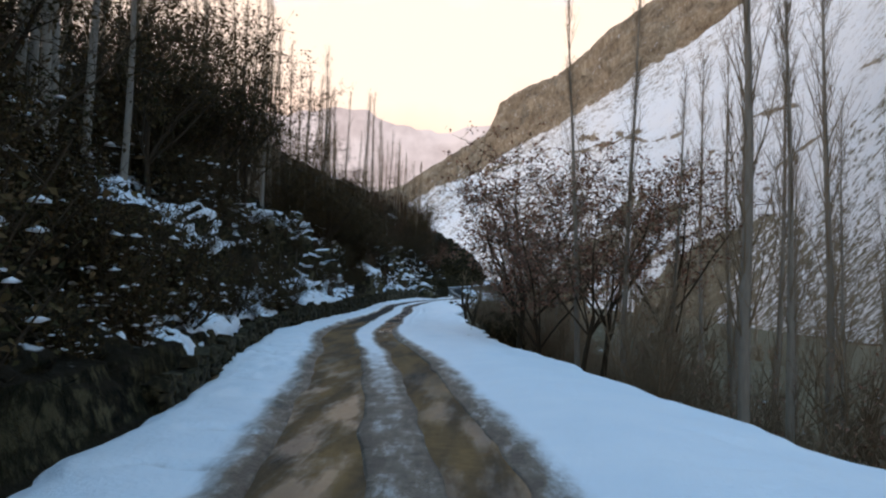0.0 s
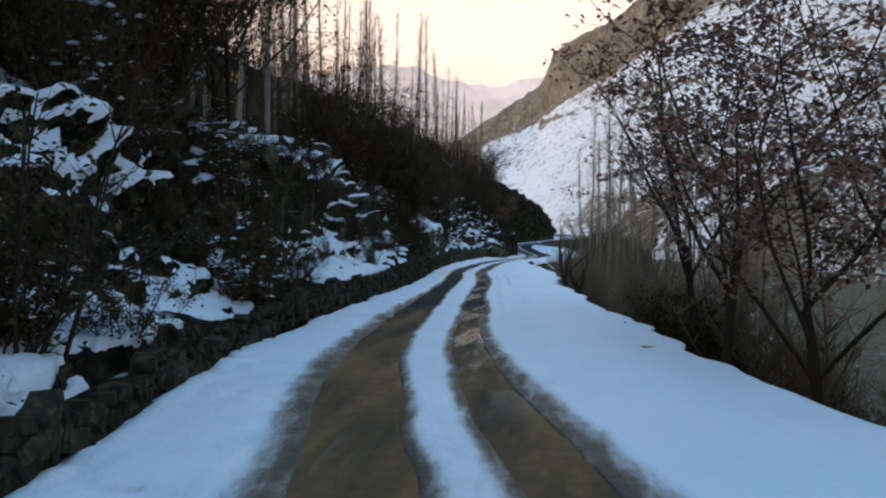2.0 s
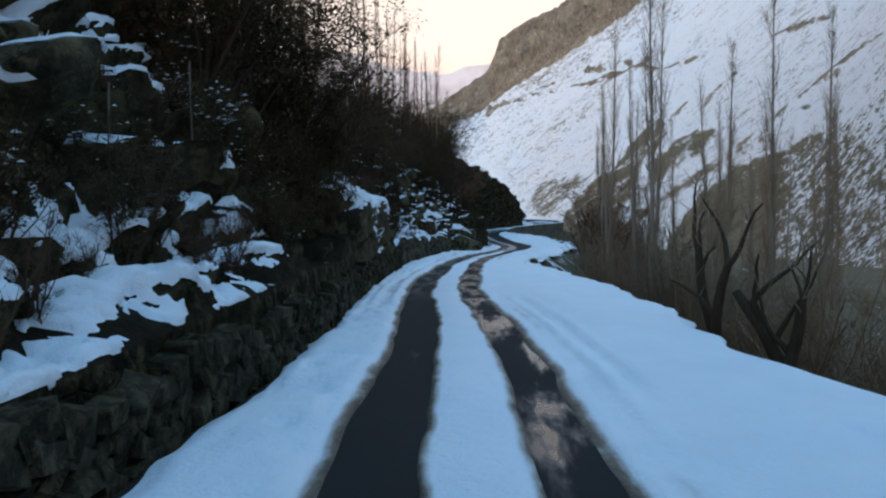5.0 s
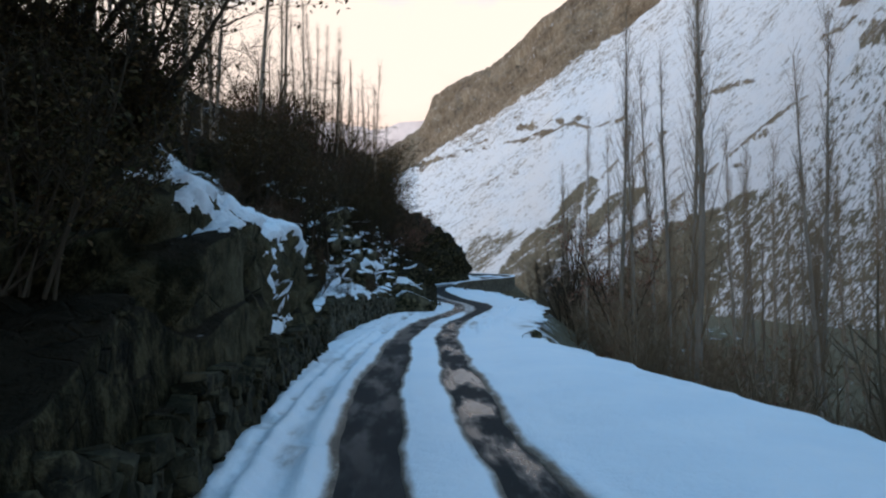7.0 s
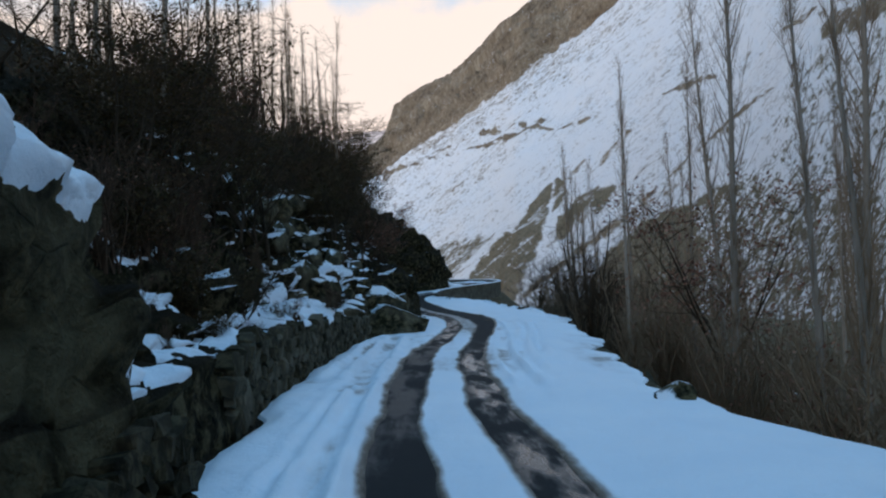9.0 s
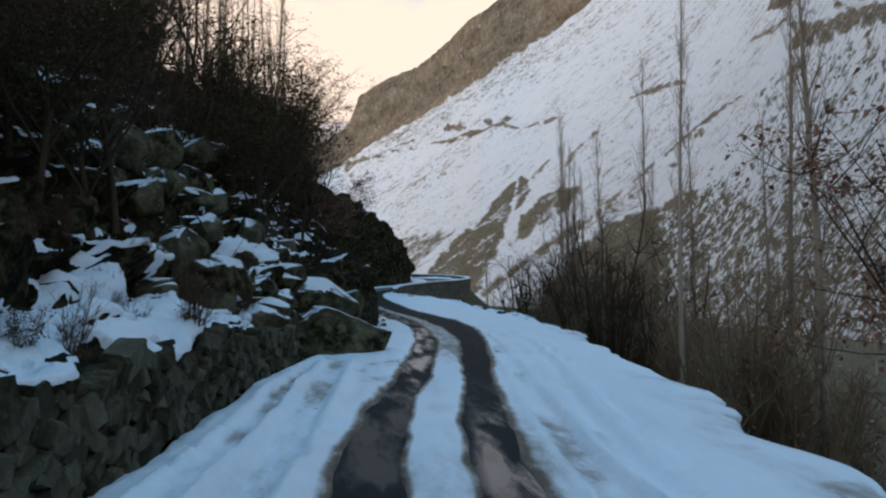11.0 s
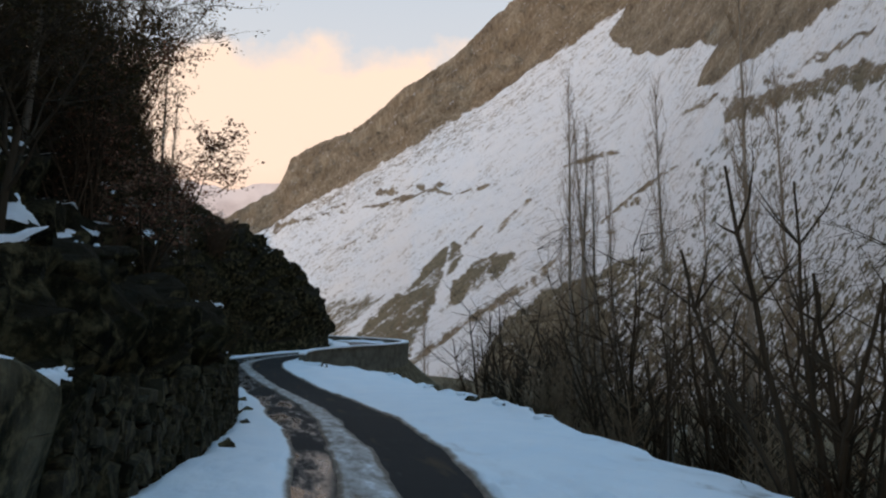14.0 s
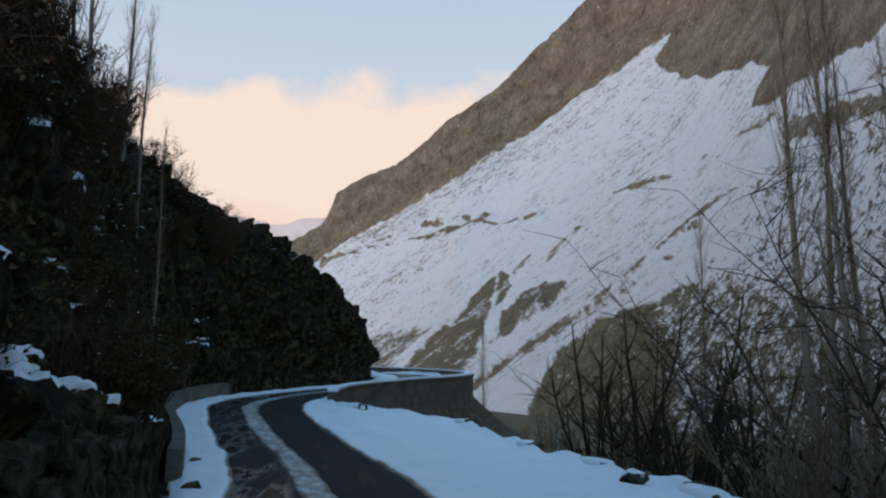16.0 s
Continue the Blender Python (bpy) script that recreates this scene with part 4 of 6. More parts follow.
def leaves(rng, spots, per, spread, size, droop=0.5):
    """Small bent leaves round the given places."""
    v, f = [], []
    for s in spots:
        for _ in range(per):
            c = s + Vector((rng.gauss(0, spread), rng.gauss(0, spread), rng.gauss(0, spread * 0.8)))
            a = rng.uniform(0, 2 * math.pi)
            l = size * rng.uniform(0.6, 1.4)
            way = Vector((math.cos(a), math.sin(a), rng.uniform(-1.2, 0.4) * droop * 2)).normalized()
            side = way.cross(Vector((rng.uniform(-1, 1), rng.uniform(-1, 1), 1))).normalized() * l * 0.32
            n = len(v)
            mid = c + way * l * 0.5 + Vector((0, 0, 0.12 * l))
            v += [c, mid + side, c + way * l, mid - side]
            f += [(n, n + 1, n + 2), (n, n + 2, n + 3)]
    return v, f


def tree_thing(name, label, category, group, parts):
    root = tagged(new(name), label, category, group)
    for pname, me, plabel in parts:
        ob = part(pname, me, root, plabel)
        if pname not in ("trunk", "limb"):
            tagged(ob, kind="stuff")
    return root


def poplar(seed, height, full=1.0, spread=0.22):
    rng = random.Random(seed)
    trunk, fine = Tubes(), Tubes()
    steps = 12
    pts = bent(rng, (0, 0, -0.4), (0, 0, 1), height, steps, 0.025, 0.02)
    r0 = height * 0.0082
    trunk.add(pts, [r0 * (1 - 0.93 * k / steps) for k in range(steps + 1)], 7)
    spots = []
    for k in range(int(46 * full)):
        t = 0.16 + 0.82 * rng.random() ** 0.85
        i = min(int(t * steps), steps - 1)
        p = pts[i].lerp(pts[i + 1], t * steps - i)
        a = rng.uniform(0, 2 * math.pi)
        length = height * rng.uniform(0.07, 0.20) * (1.15 - 0.75 * t)
        b = bent(rng, p, (math.cos(a) * spread * 2.2, math.sin(a) * spread * 2.2, 0.9), length, 5, 0.10, 0.24)
        rb = r0 * 0.2 * (1.1 - 0.8 * t)
        fine.add(b, [rb, rb * 0.8, rb * 0.6, rb * 0.45, rb * 0.3, 0.004], 3)
        for _ in range(6):
            q = b[rng.randrange(1, 5)]
            a2 = rng.uniform(0, 2 * math.pi)
            c = bent(rng, q, (math.cos(a2) * 0.5, math.sin(a2) * 0.5, 0.9), length * rng.uniform(0.25, 0.5), 2, 0.12, 0.1)
            fine.add(c, [max(0.006, rb * 0.3), 0.006, 0.003], 3)
    return trunk.mesh("trunk", M_BARK_GREY), fine.mesh("branch_crown", M_TWIG)


def shrub(seed, height, stems=16, bark=None, open_=0.35):
    rng = random.Random(seed)
    stem, fine, spots = Tubes(), Tubes(), []
    for _ in range(stems):
        a, tilt = rng.uniform(0, 2 * math.pi), rng.uniform(0.05, open_ * 2)
        h = height * rng.uniform(0.55, 1.05)
        b = bent(rng, (rng.gauss(0, 0.22), rng.gauss(0, 0.22), -0.2), (math.cos(a) * tilt, math.sin(a) * tilt, 1), h, 6, 0.13, 0.05)
        r = 0.010 * height * rng.uniform(0.6, 1.2)
        stem.add(b, [r * (1 - 0.12 * k) for k in range(7)], 4)
        for _ in range(13):
            i = rng.randrange(1, 6)
            a2 = rng.uniform(0, 2 * math.pi)
            c = bent(rng, b[i], (math.cos(a2), math.sin(a2), 0.9), h * rng.uniform(0.12, 0.34), 3, 0.2, 0.08)
            fine.add(c, [r * 0.4, r * 0.3, 0.006, 0.003], 3)
            spots += c[1:]
            for _ in range(2):
                a3 = rng.uniform(0, 2 * math.pi)
                e = bent(rng, c[rng.randrange(1, 3)], (math.cos(a3), math.sin(a3), 0.6), h * rng.uniform(0.06, 0.15), 2, 0.2, 0.05)
                fine.add(e, [0.006, 0.005, 0.003], 3)
                spots.append(e[-1])
    return stem.mesh("stem_clump", bark or M_TWIG), fine.mesh("twig_crown", bark or M_TWIG), spots


def broad(seed, height, limbs=5, bark=None, crook=0.16):
    """A broad tree with forking limbs: trunk, limbs with twigs, and the places where its leaves hang."""
    rng = random.Random(seed)
    trunk, fine, spots = Tubes(), Tubes(), []
    h0 = height * rng.uniform(0.22, 0.32)
    r0 = height * 0.012
    base = bent(rng, (0, 0, -0.4), (rng.uniform(-.12, .12), rng.uniform(-.12, .12), 1), h0 + 0.4, 4, 0.06)
    trunk.add(base, [r0 * 1.25, r0, r0 * 0.9, r0 * 0.86, r0 * 0.8], 7)
    arms = []
    for k in range(limbs):
        a = 2 * math.pi * k / limbs + rng.uniform(-0.4, 0.4)
        b = bent(rng, base[rng.randrange(2, 5)], (math.cos(a) * 0.75, math.sin(a) * 0.75, rng.uniform(0.7, 1.3)), height * rng.uniform(0.5, 0.75), 11, crook * 0.75, 0.04)
        r = r0 * rng.uniform(0.4, 0.6)
        arm = Tubes()
        arm.add(b, [r * (1 - 0.08 * n) for n in range(12)], 5)
        for _ in range(11):
            i = rng.randrange(3, 12)
            a2 = rng.uniform(0, 2 * math.pi)
            c = bent(rng, b[i], (math.cos(a2), math.sin(a2), rng.uniform(0, 0.9)), height * rng.uniform(0.14, 0.28), 6, 0.16, 0.04)
            arm.add(c, [r * 0.34, r * 0.28, r * 0.22, r * 0.16, 0.009, 0.007, 0.005], 3)
            for _ in range(6):
                a3 = rng.uniform(0, 2 * math.pi)
                e = bent(rng, c[rng.randrange(1, 7)], (math.cos(a3), math.sin(a3), rng.uniform(-0.3, 0.7)), height * rng.uniform(0.05, 0.12), 3, 0.2)
                fine.add(e, [0.007, 0.006, 0.005, 0.003], 3)
                spots += e[1:]
        arms.append(("limb", arm.mesh("limb", bark or M_BARK_DARK), ""))
    return [("trunk", trunk.mesh("trunk", bark or M_BARK_DARK), "")] + arms + [("twig_crown", fine.mesh("twig_crown", bark or M_TWIG), "")], spots


def leaf_mesh(seed, spots, per, spread, size, mat, share=1.0):
    rng = random.Random(seed)
    spots = [s for s in spots if rng.random() < share]
    v, f = leaves(rng, spots, per, spread, size)
    return mesh_of("crown", v, f, mat, flat=True)


rng = random.Random(4)
PROTO = {}
for n in range(4):
    a, b = poplar(100 + n, 16 + 1.6 * n, 1.15 + 0.15 * n, 0.13 + 0.025 * n)
    PROTO["poplar", n] = tree_thing("poplar_tree", "tall slender bare poplar with upright grey twigs", "tree", "bare poplars by the river", [("trunk", a, ""), ("branch_crown", b, "thin upright bare branches")])
for n in range(3):
    a, b, s = shrub(200 + n, 3.2 + 0.5 * n, 15 + 3 * n)
    PROTO["shrub", n] = tree_thing("shrub", "leafless brown shrub with dense thin twigs", "shrub", "bare shrubs on the slope", [("stem_clump", a, ""), ("twig_crown", b, "")])
for n in range(3):
    a, b, s = shrub(300 + n, 3.0 + 0.6 * n, 14, M_BARK_DARK, 0.5)
    c = leaf_mesh(310 + n, s, 3, 0.10, 0.10, M_LEAF_DARK, 0.8)
    PROTO["bush", n] = tree_thing("bush", "dense dark bush with withered leaves on the bank", "bush", "dark bushes on the bank", [("stem_clump", a, ""), ("twig_crown", b, ""), ("crown", c, "small dark withered leaves")])
for n in range(3):
    a, s = broad(400 + n, 6.5 + 0.6 * n, 6)
    c = leaf_mesh(410 + n, s, 5, 0.10, 0.105, M_LEAF_RUST, (0.62, 0.55, 0.42)[n])
    PROTO["rust", n] = tree_thing("leafy_tree", "small tree with dry rust-brown leaves at the road edge", "tree", "rust-leaved trees", a + [("crown", c, "dry rust-brown hanging leaves")])
for n in range(3):
    a, s = broad(500 + n, 8.0 + 1.0 * n, 6, M_BARK_DARK, 0.2)
    PROTO["bare", n] = tree_thing("bare_tree", "gnarled leafless dark tree with spreading crooked limbs", "tree", "bare dark trees", a)
for n in range(2):
    a, s = broad(600 + n, 9.0 + n, 7, M_BARK_DARK, 0.18)
    c = leaf_mesh(610 + n, s, 3, 0.16, 0.13, M_LEAF_DARK, 0.8)
    PROTO["dark", n] = tree_thing("dark_tree", "dark hillside tree with sparse withered foliage", "tree", "dark hillside trees", a + [("crown", c, "sparse dark foliage")])
FIRST = set(PROTO)


def plant(kind, n, x, y, z, size=1.0, lean=0.0):
    """The first of a kind is moved into place; the rest are copies of it."""
    if kind != "poplar" and -16.5 < x < -8.5 and 41 < y < 53:
        return None  # the open grassy slope above the ledge
    if kind in ("bush", "snowbush", "brush") and 15 < y < 28 and -10.5 < x < -3 and z > 1.2 and int(x * 1000) % 4:
        return None  # the bare terrace under the poplars
    m = pose(x, y, z, rng.uniform(-1, 1) * lean, rng.uniform(-1, 1) * lean, rng.uniform(0, 360)) @ Matrix.Diagonal((size, size, size * rng.uniform(0.92, 1.08), 1))
    ob = PROTO[kind, n]
    if (kind, n) in FIRST:
        FIRST.discard((kind, n))
        ob.matrix_basis = m
        return ob
    made = copy_thing(ob, Matrix.Identity(4))
    made.matrix_basis = m
    return made


def slope_point(y, out):
    """A place on the valley slope, out metres beyond the road's edge at that y."""
    i = int(np.argmin(np.abs(Y - y)))
    p = ROAD[i, :2] + NORM[i] * (edge_r[i] + out)
    return float(p[0]), float(p[1]), float(ROAD[i, 4] + np.interp(out, gd, gz))


def bank_point(y, out):
    """A place on the bank, out metres beyond the road's left edge at that y."""
    i = int(np.argmin(np.abs(Y - y)))
    k = int(np.argmin(np.abs(BANK_D[i] - out)))
    return float(BANK_XY[i, k, 0]), float(BANK_XY[i, k, 1]), float(BANK_Z[i, k])




def lump_snow(seed, spots, size):
    """Small lumps of snow caught on twigs."""
    r = random.Random(seed)
    v, f = [], []
    for s in spots:
        n = len(v)
        a, w, h = r.uniform(0, 6.28), size * r.uniform(0.5, 1.5), size * r.uniform(0.3, 0.6)
        ring = [s + Vector((math.cos(a + k * 1.2566) * w * r.uniform(0.6, 1.2), math.sin(a + k * 1.2566) * w * r.uniform(0.6, 1.2), r.uniform(-0.3, 0.1) * h)) for k in range(5)]
        v += ring + [s + Vector((0, 0, h)), s - Vector((0, 0, 0.3 * h))]
        for k in range(5):
            f += [(n + k, n + (k + 1) % 5, n + 5), (n + (k + 1) % 5, n + k, n + 6)]
    return mesh_of("snow_load", v, f, M_SNOW)


for n in range(3):
    a, b, s = shrub(330 + n, 2.6 + 0.5 * n, 15, M_BARK_DARK, 0.6)
    c = leaf_mesh(340 + n, s, 3, 0.12, 0.10, M_LEAF_DARK, 0.8)
    rr = random.Random(n)
    e = lump_snow(350 + n, rr.sample(s, 36), 0.11)
    PROTO["snowbush", n] = tree_thing("snowy_bush", "dark bush with lumps of snow caught on its twigs", "bush", "snowy bushes on the bank",
                                      [("stem_clump", a, ""), ("twig_crown", b, ""), ("crown", c, ""), ("snow_load", e, "lumps of white snow")])
    FIRST.add(("snowbush", n))
for n in range(2):
    a, b, s = shrub(360 + n, 4.2 + 0.6 * n, 20, M_TWIG, 0.32)
    c = leaf_mesh(370 + n, s, 1, 0.10, 0.08, M_LEAF_RUST, 0.5)
    PROTO["thicket", n] = tree_thing("thicket", "dense brown thicket of thin upright twigs", "shrub", "brown thickets", [("stem_clump", a, ""), ("twig_crown", b, ""), ("crown", c, "")])
    FIRST.add(("thicket", n))


for n in range(2):
    a, b, s = shrub(390 + n, 3.9 + 0.6 * n, 18, M_BRUSH, 0.34)
    c = leaf_mesh(395 + n, s, 1, 0.10, 0.08, M_LEAF_RUST, 0.3)
    PROTO["brush", n] = tree_thing("brush", "dense reddish-brown leafless brush on the hillside", "shrub", "reddish brush on the hillside", [("stem_clump", a, ""), ("twig_crown", b, ""), ("crown", c, "")])
    FIRST.add(("brush", n))
for n in range(3):
    a, b, s = shrub(380 + n, 6.2 + 0.9 * n, 6 + n, M_BARK_DARK, 0.22)
    PROTO["stems", n] = tree_thing("stemmed_tree", "leafless dark tree of several upright crooked stems", "tree", "multi-stemmed trees below the road", [("stem_clump", a, ""), ("twig_crown", b, "")])
    FIRST.add(("stems", n))


def pollard(seed):
    """A cut-back willow: a stub of a trunk with knobbly arms."""
    r = random.Random(seed)
    t, fine = Tubes(), Tubes()
    for stem in range(2):
        base = bent(r, (0.25 * stem, 0.1, -0.5), (r.uniform(-.25, .25), r.uniform(-.25, .25), 1), r.uniform(1.3, 1.9), 6, 0.16)
        t.add(base, [0.11, 0.095, 0.085, 0.08, 0.075, 0.07, 0.06], 7)
        for k in range(3):
            a = r.uniform(0, 6.28)
            b = bent(r, base[r.randrange(3, 7)], (math.cos(a) * 0.5, math.sin(a) * 0.5, 1), r.uniform(0.5, 1.3), 6, 0.30, 0.06)
            t.add(b, [0.05, 0.042, 0.036, 0.03, 0.024, 0.02, 0.014], 5)
            for _ in range(6):
                a2 = r.uniform(0, 6.28)
                c = bent(r, b[r.randrange(3, 7)], (math.cos(a2) * 0.6, math.sin(a2) * 0.6, 0.8), r.uniform(0.25, 0.7), 3, 0.2)
                fine.add(c, [0.012, 0.009, 0.006, 0.003], 3)
    return t.mesh("trunk", M_BARK_DARK), fine.mesh("twig_crown", M_TWIG)


for n in range(2):
    a, b = pollard(700 + n)
    PROTO["pollard", n] = tree_thing("pollard_tree", "stubby cut-back dark tree with knobbly arms at the road edge", "tree", "pollards", [("trunk", a, ""), ("twig_crown", b, "")])
    FIRST.add(("pollard", n))

# valley side
for x, y, n, s in ((4.9, 27.0, 0, 1.25), (4.2, 30.6, 1, 1.35), (5.9, 23.6, 2, 0.95), (4.4, 34.6, 2, 1.15), (7.2, 27.6, 1, 1.25), (8.8, 25.0, 1, 1.05)):
    plant("rust", n, x, y, -1.1, s)
for k in range(18):
    x, y2, z = slope_point(rng.uniform(18, 38), 1.3 + 5 * rng.random())
    plant("thicket" if k % 2 else "bush", rng.randrange(2), x, y2, z, rng.uniform(0.55, 0.9), 5)
plant("rust", 2, 5.4, 87.2, -2.9, 1.05)
plant("pollard", 0, 1.75, 52.0, -0.35, 1.2)
plant("pollard", 1, 2.0, 50.0, -0.5, 1.3)
def slope_height(x, y):
    i = int(np.argmin(np.abs(Y - y)))
    return float(ROAD[i, 4] + np.interp(x - ROAD[i, 0] - edge_r[i], gd, gz))


for x, y2, size in ((5.2, 80.6, 0.95), (5.85, 79.4, 1.0), (3.7, 79.5, 0.7), (6.7, 83.2, 0.9), (7.8, 74.5, 0.95), (8.6, 76.0, 0.9), (9.4, 72.0, 1.0), (10.6, 69.5, 0.9),
                    (9.6, 125.3, 0.85), (9.9, 126.0, 0.75), (10.4, 124.8, 0.8)):
    plant("poplar", rng.randrange(4), x, y2, slope_height(x, y2), size, 1.5)
for x, y2, size in ((6.3, 107.1, 0.95), (6.9, 107.9, 0.8), (7.6, 106.6, 0.9)):
    plant("stems", rng.randrange(3), x, y2, slope_height(x, y2), size, 4)
for k in range(8):
    x, y2, z = slope_point(rng.uniform(14, 25), 3 + 5.5 * rng.random())
    plant("poplar", rng.randrange(4), x, y2, z, rng.uniform(0.75, 1.0), 2)
for k in range(16):
    x, y2, z = slope_point(rng.uniform(4, 42), 4.5 + 24 * rng.random() ** 1.2)
    plant("poplar", rng.randrange(4), x, y2, z, rng.uniform(0.75, 1.1), 1.5)
for k in range(20):
    x, y2, z = slope_point(rng.uniform(80, 102), 3.0 + 22 * rng.random() ** 1.3)
    plant("poplar", rng.randrange(4), x, y2, z, rng.uniform(0.7, 1.05), 1.5)
for k in range(13):
    x, y2, z = slope_point(rng.uniform(100, 142), rng.uniform(5, 22))
    plant("poplar", rng.randrange(4), x, y2, z, rng.uniform(0.7, 1.1), 2)
for k in range(150):
    x, y2, z = slope_point(rng.uniform(8, 141), 1.8 + 9 * rng.random())
    if 86 < y2 < 116 and k % 3 == 0:
        continue
    if 37 < y2 < 54:
        x, y2, z = slope_point(y2, rng.uniform(4, 10))
    plant("shrub", rng.randrange(3), x, y2, z, rng.uniform(0.6, 1.1), 4)
for k in range(90):
    x, y2, z = slope_point(rng.uniform(8, 118), 3.5 + 9 * rng.random())
    plant("thicket", rng.randrange(2), x, y2, z, rng.uniform(0.75, 1.2), 4)
for k in range(20):
    x, y2, z = slope_point(rng.uniform(112, 137), 4.0 + 6 * rng.random())
    plant("bare" if k % 4 == 0 else "stems", rng.randrange(3), x, y2, z, rng.uniform(0.85, 1.25), 6)
for k in range(9):
    x, y2, z = slope_point(rng.uniform(117, 134), 3.0 + 4.5 * rng.random())
    plant("stems", rng.randrange(3), x, y2, z, rng.uniform(0.75, 1.1), 8)
for k in range(9):
    x, y2, z = slope_point(116.5 + 1.7 * k, 2.8 + 3.2 * rng.random())
    plant("bare" if k % 2 else "stems", rng.randrange(3), x, y2, z, rng.uniform(0.8, 1.15), 6)
for k in range(3):
    x, y2, z = slope_point(rng.uniform(114, 136), 3 + 7 * rng.random())
    plant("poplar", rng.randrange(4), x, y2, z, rng.uniform(0.6, 0.95), 3)
for k in range(7):
    x, y2, z = slope_point(rng.uniform(90, 116), 3.6 + 8 * rng.random())
    plant("thicket", rng.randrange(2), x, y2, z, rng.uniform(0.9, 1.5), 5)
for k in range(40):
    x, y2 = rng.uniform(12, 60), rng.uniform(120, 260)
    plant("shrub", rng.randrange(3), x, y2, -9, rng.uniform(0.8, 1.5), 4)
for k in range(16):
    x, y2 = rng.uniform(14, 70), rng.uniform(140, 260)
    plant("poplar", rng.randrange(4), x, y2, -9, rng.uniform(0.7, 1.0), 1.5)

# hillside
for x, y2, size, n in ((-5.0, 118.0, 0.9, 0), (-6.6, 119.5, 0.8, 1)):
    near_v = int(np.argmin((BANK_XY[..., 0] - x) ** 2 + (BANK_XY[..., 1] - y2) ** 2))
    plant("rust", n, x, y2, float(BANK_Z.reshape(-1)[near_v]) - 0.2, size, 3)
for x, y2, size in ((-7.7, 139.4, 0.62), (-7.1, 139.9, 0.70), (-6.4, 140.2, 0.55), (-8.8, 138.6, 0.66), (-9.6, 139.5, 0.7)):
    near_v = int(np.argmin((BANK_XY[..., 0] - x) ** 2 + (BANK_XY[..., 1] - y2) ** 2))
    plant("poplar", rng.randrange(4), x, y2, float(BANK_Z.reshape(-1)[near_v]) - 0.2, size, 2)
for k in range(16):
    x, y2, z = bank_point(rng.uniform(46, 80), rng.uniform(11, 20))
    plant("bare", rng.randrange(3), x, y2, z, rng.uniform(0.7, 1.1), 4)
for k in range(12):
    x, y2, z = bank_point(rng.uniform(59.5, 62.4), 1.0 + 2.2 * rng.random())
    plant("dark" if k % 2 else "bush", rng.randrange(2), x, y2, z - 0.2, rng.uniform(0.5, 0.8), 10)
for k in range(26):
    x, y2, z = bank_point(rng.uniform(54, 62), 0.8 + 1.8 * rng.random())
    plant("bush", rng.randrange(3), x, y2, z - 0.2, rng.uniform(0.3, 0.6), 14)
for k in range(22):
    x, y2, z = bank_point(rng.uniform(54, 61), 2.4 + 4.5 * rng.random())
    plant("dark" if k % 2 else "bush", rng.randrange(2), x, y2, z, rng.uniform(0.5, 0.8), 8)
for k in range(14):
    x, y2, z = bank_point(rng.uniform(26, 40), 4.6 + 5 * rng.random())
    plant("dark", rng.randrange(2), x, y2, z, rng.uniform(0.75, 1.1), 6)
for k in range(11):
    x, y2, z = bank_point(rng.uniform(3, 14), 2.5 + 5 * rng.random())
    plant("dark", rng.randrange(2), x, y2, z, rng.uniform(0.6, 0.9), 6)
for k in range(6):
    x, y2, z = bank_point(18 + 1.6 * k, rng.uniform(4.6, 7))
    plant("poplar", rng.randrange(4), x, y2, z, rng.uniform(0.8, 1.15), 3)
for k in range(76):
    y0, out = rng.uniform(-2, 31), rng.random()
    x, y2, z = bank_point(y0, 0.7 + 3.4 * out)
    if 16 < y2 < 27 and k % 5:
        continue
    plant("snowbush" if k % 3 else "bush", rng.randrange(3), x, y2, z - 0.2, rng.uniform(0.45, 0.95), 12)
for k in range(60):
    y0 = rng.uniform(-4, 34)
    x, y2, z = bank_point(y0, (8 if 16 < y0 < 28 else 3.5) + 6 * rng.random())
    plant(("snowbush", "bush", "brush")[k % 3], rng.randrange(2), x, y2, z, rng.uniform(0.7, 1.25), 8)
for k in range(44):
    y0 = rng.uniform(30, 60)
    x, y2, z = bank_point(y0, 4.6 + 8 * rng.random())
    plant("snowbush" if k % 3 else "bush", rng.randrange(3), x, y2, z - 0.1, rng.uniform(0.22, 0.5) if y0 > 37 else rng.uniform(0.6, 1.0), 8)
for k in range(4):
    x, y2, z = bank_point(rng.uniform(54, 63), 4.5 + 4 * rng.random())
    plant("bush" if k % 2 else "snowbush", rng.randrange(3), x, y2, z, rng.uniform(0.4, 0.8), 10)
for k in range(96):
    x, y2, z = bank_point(rng.uniform(116, 150), 0.9 + 5 * rng.random())
    plant(("bush", "snowbush", "brush")[k % 3], rng.randrange(2), x, y2, z - 0.2, rng.uniform(0.35, 0.8), 14)
for k in range(9):
    x, y2, z = bank_point(rng.uniform(116, 127), 2.5 + 4 * rng.random())
    plant("dark", rng.randrange(2), x, y2, z, rng.uniform(0.6, 0.9), 5)
for k in range(34):
    x, y2, z = bank_point(rng.uniform(29, 56), 0.9 + 2.2 * rng.random())
    plant("bush", rng.randrange(3), x, y2, z - 0.15, rng.uniform(0.2, 0.42), 14)
for k in range(26):
    x, y2, z = bank_point(rng.uniform(31, 62), 1.6 + 2.6 * rng.random())
    plant("snowbush", rng.randrange(3), x, y2, z, rng.uniform(0.25, 0.5), 8)
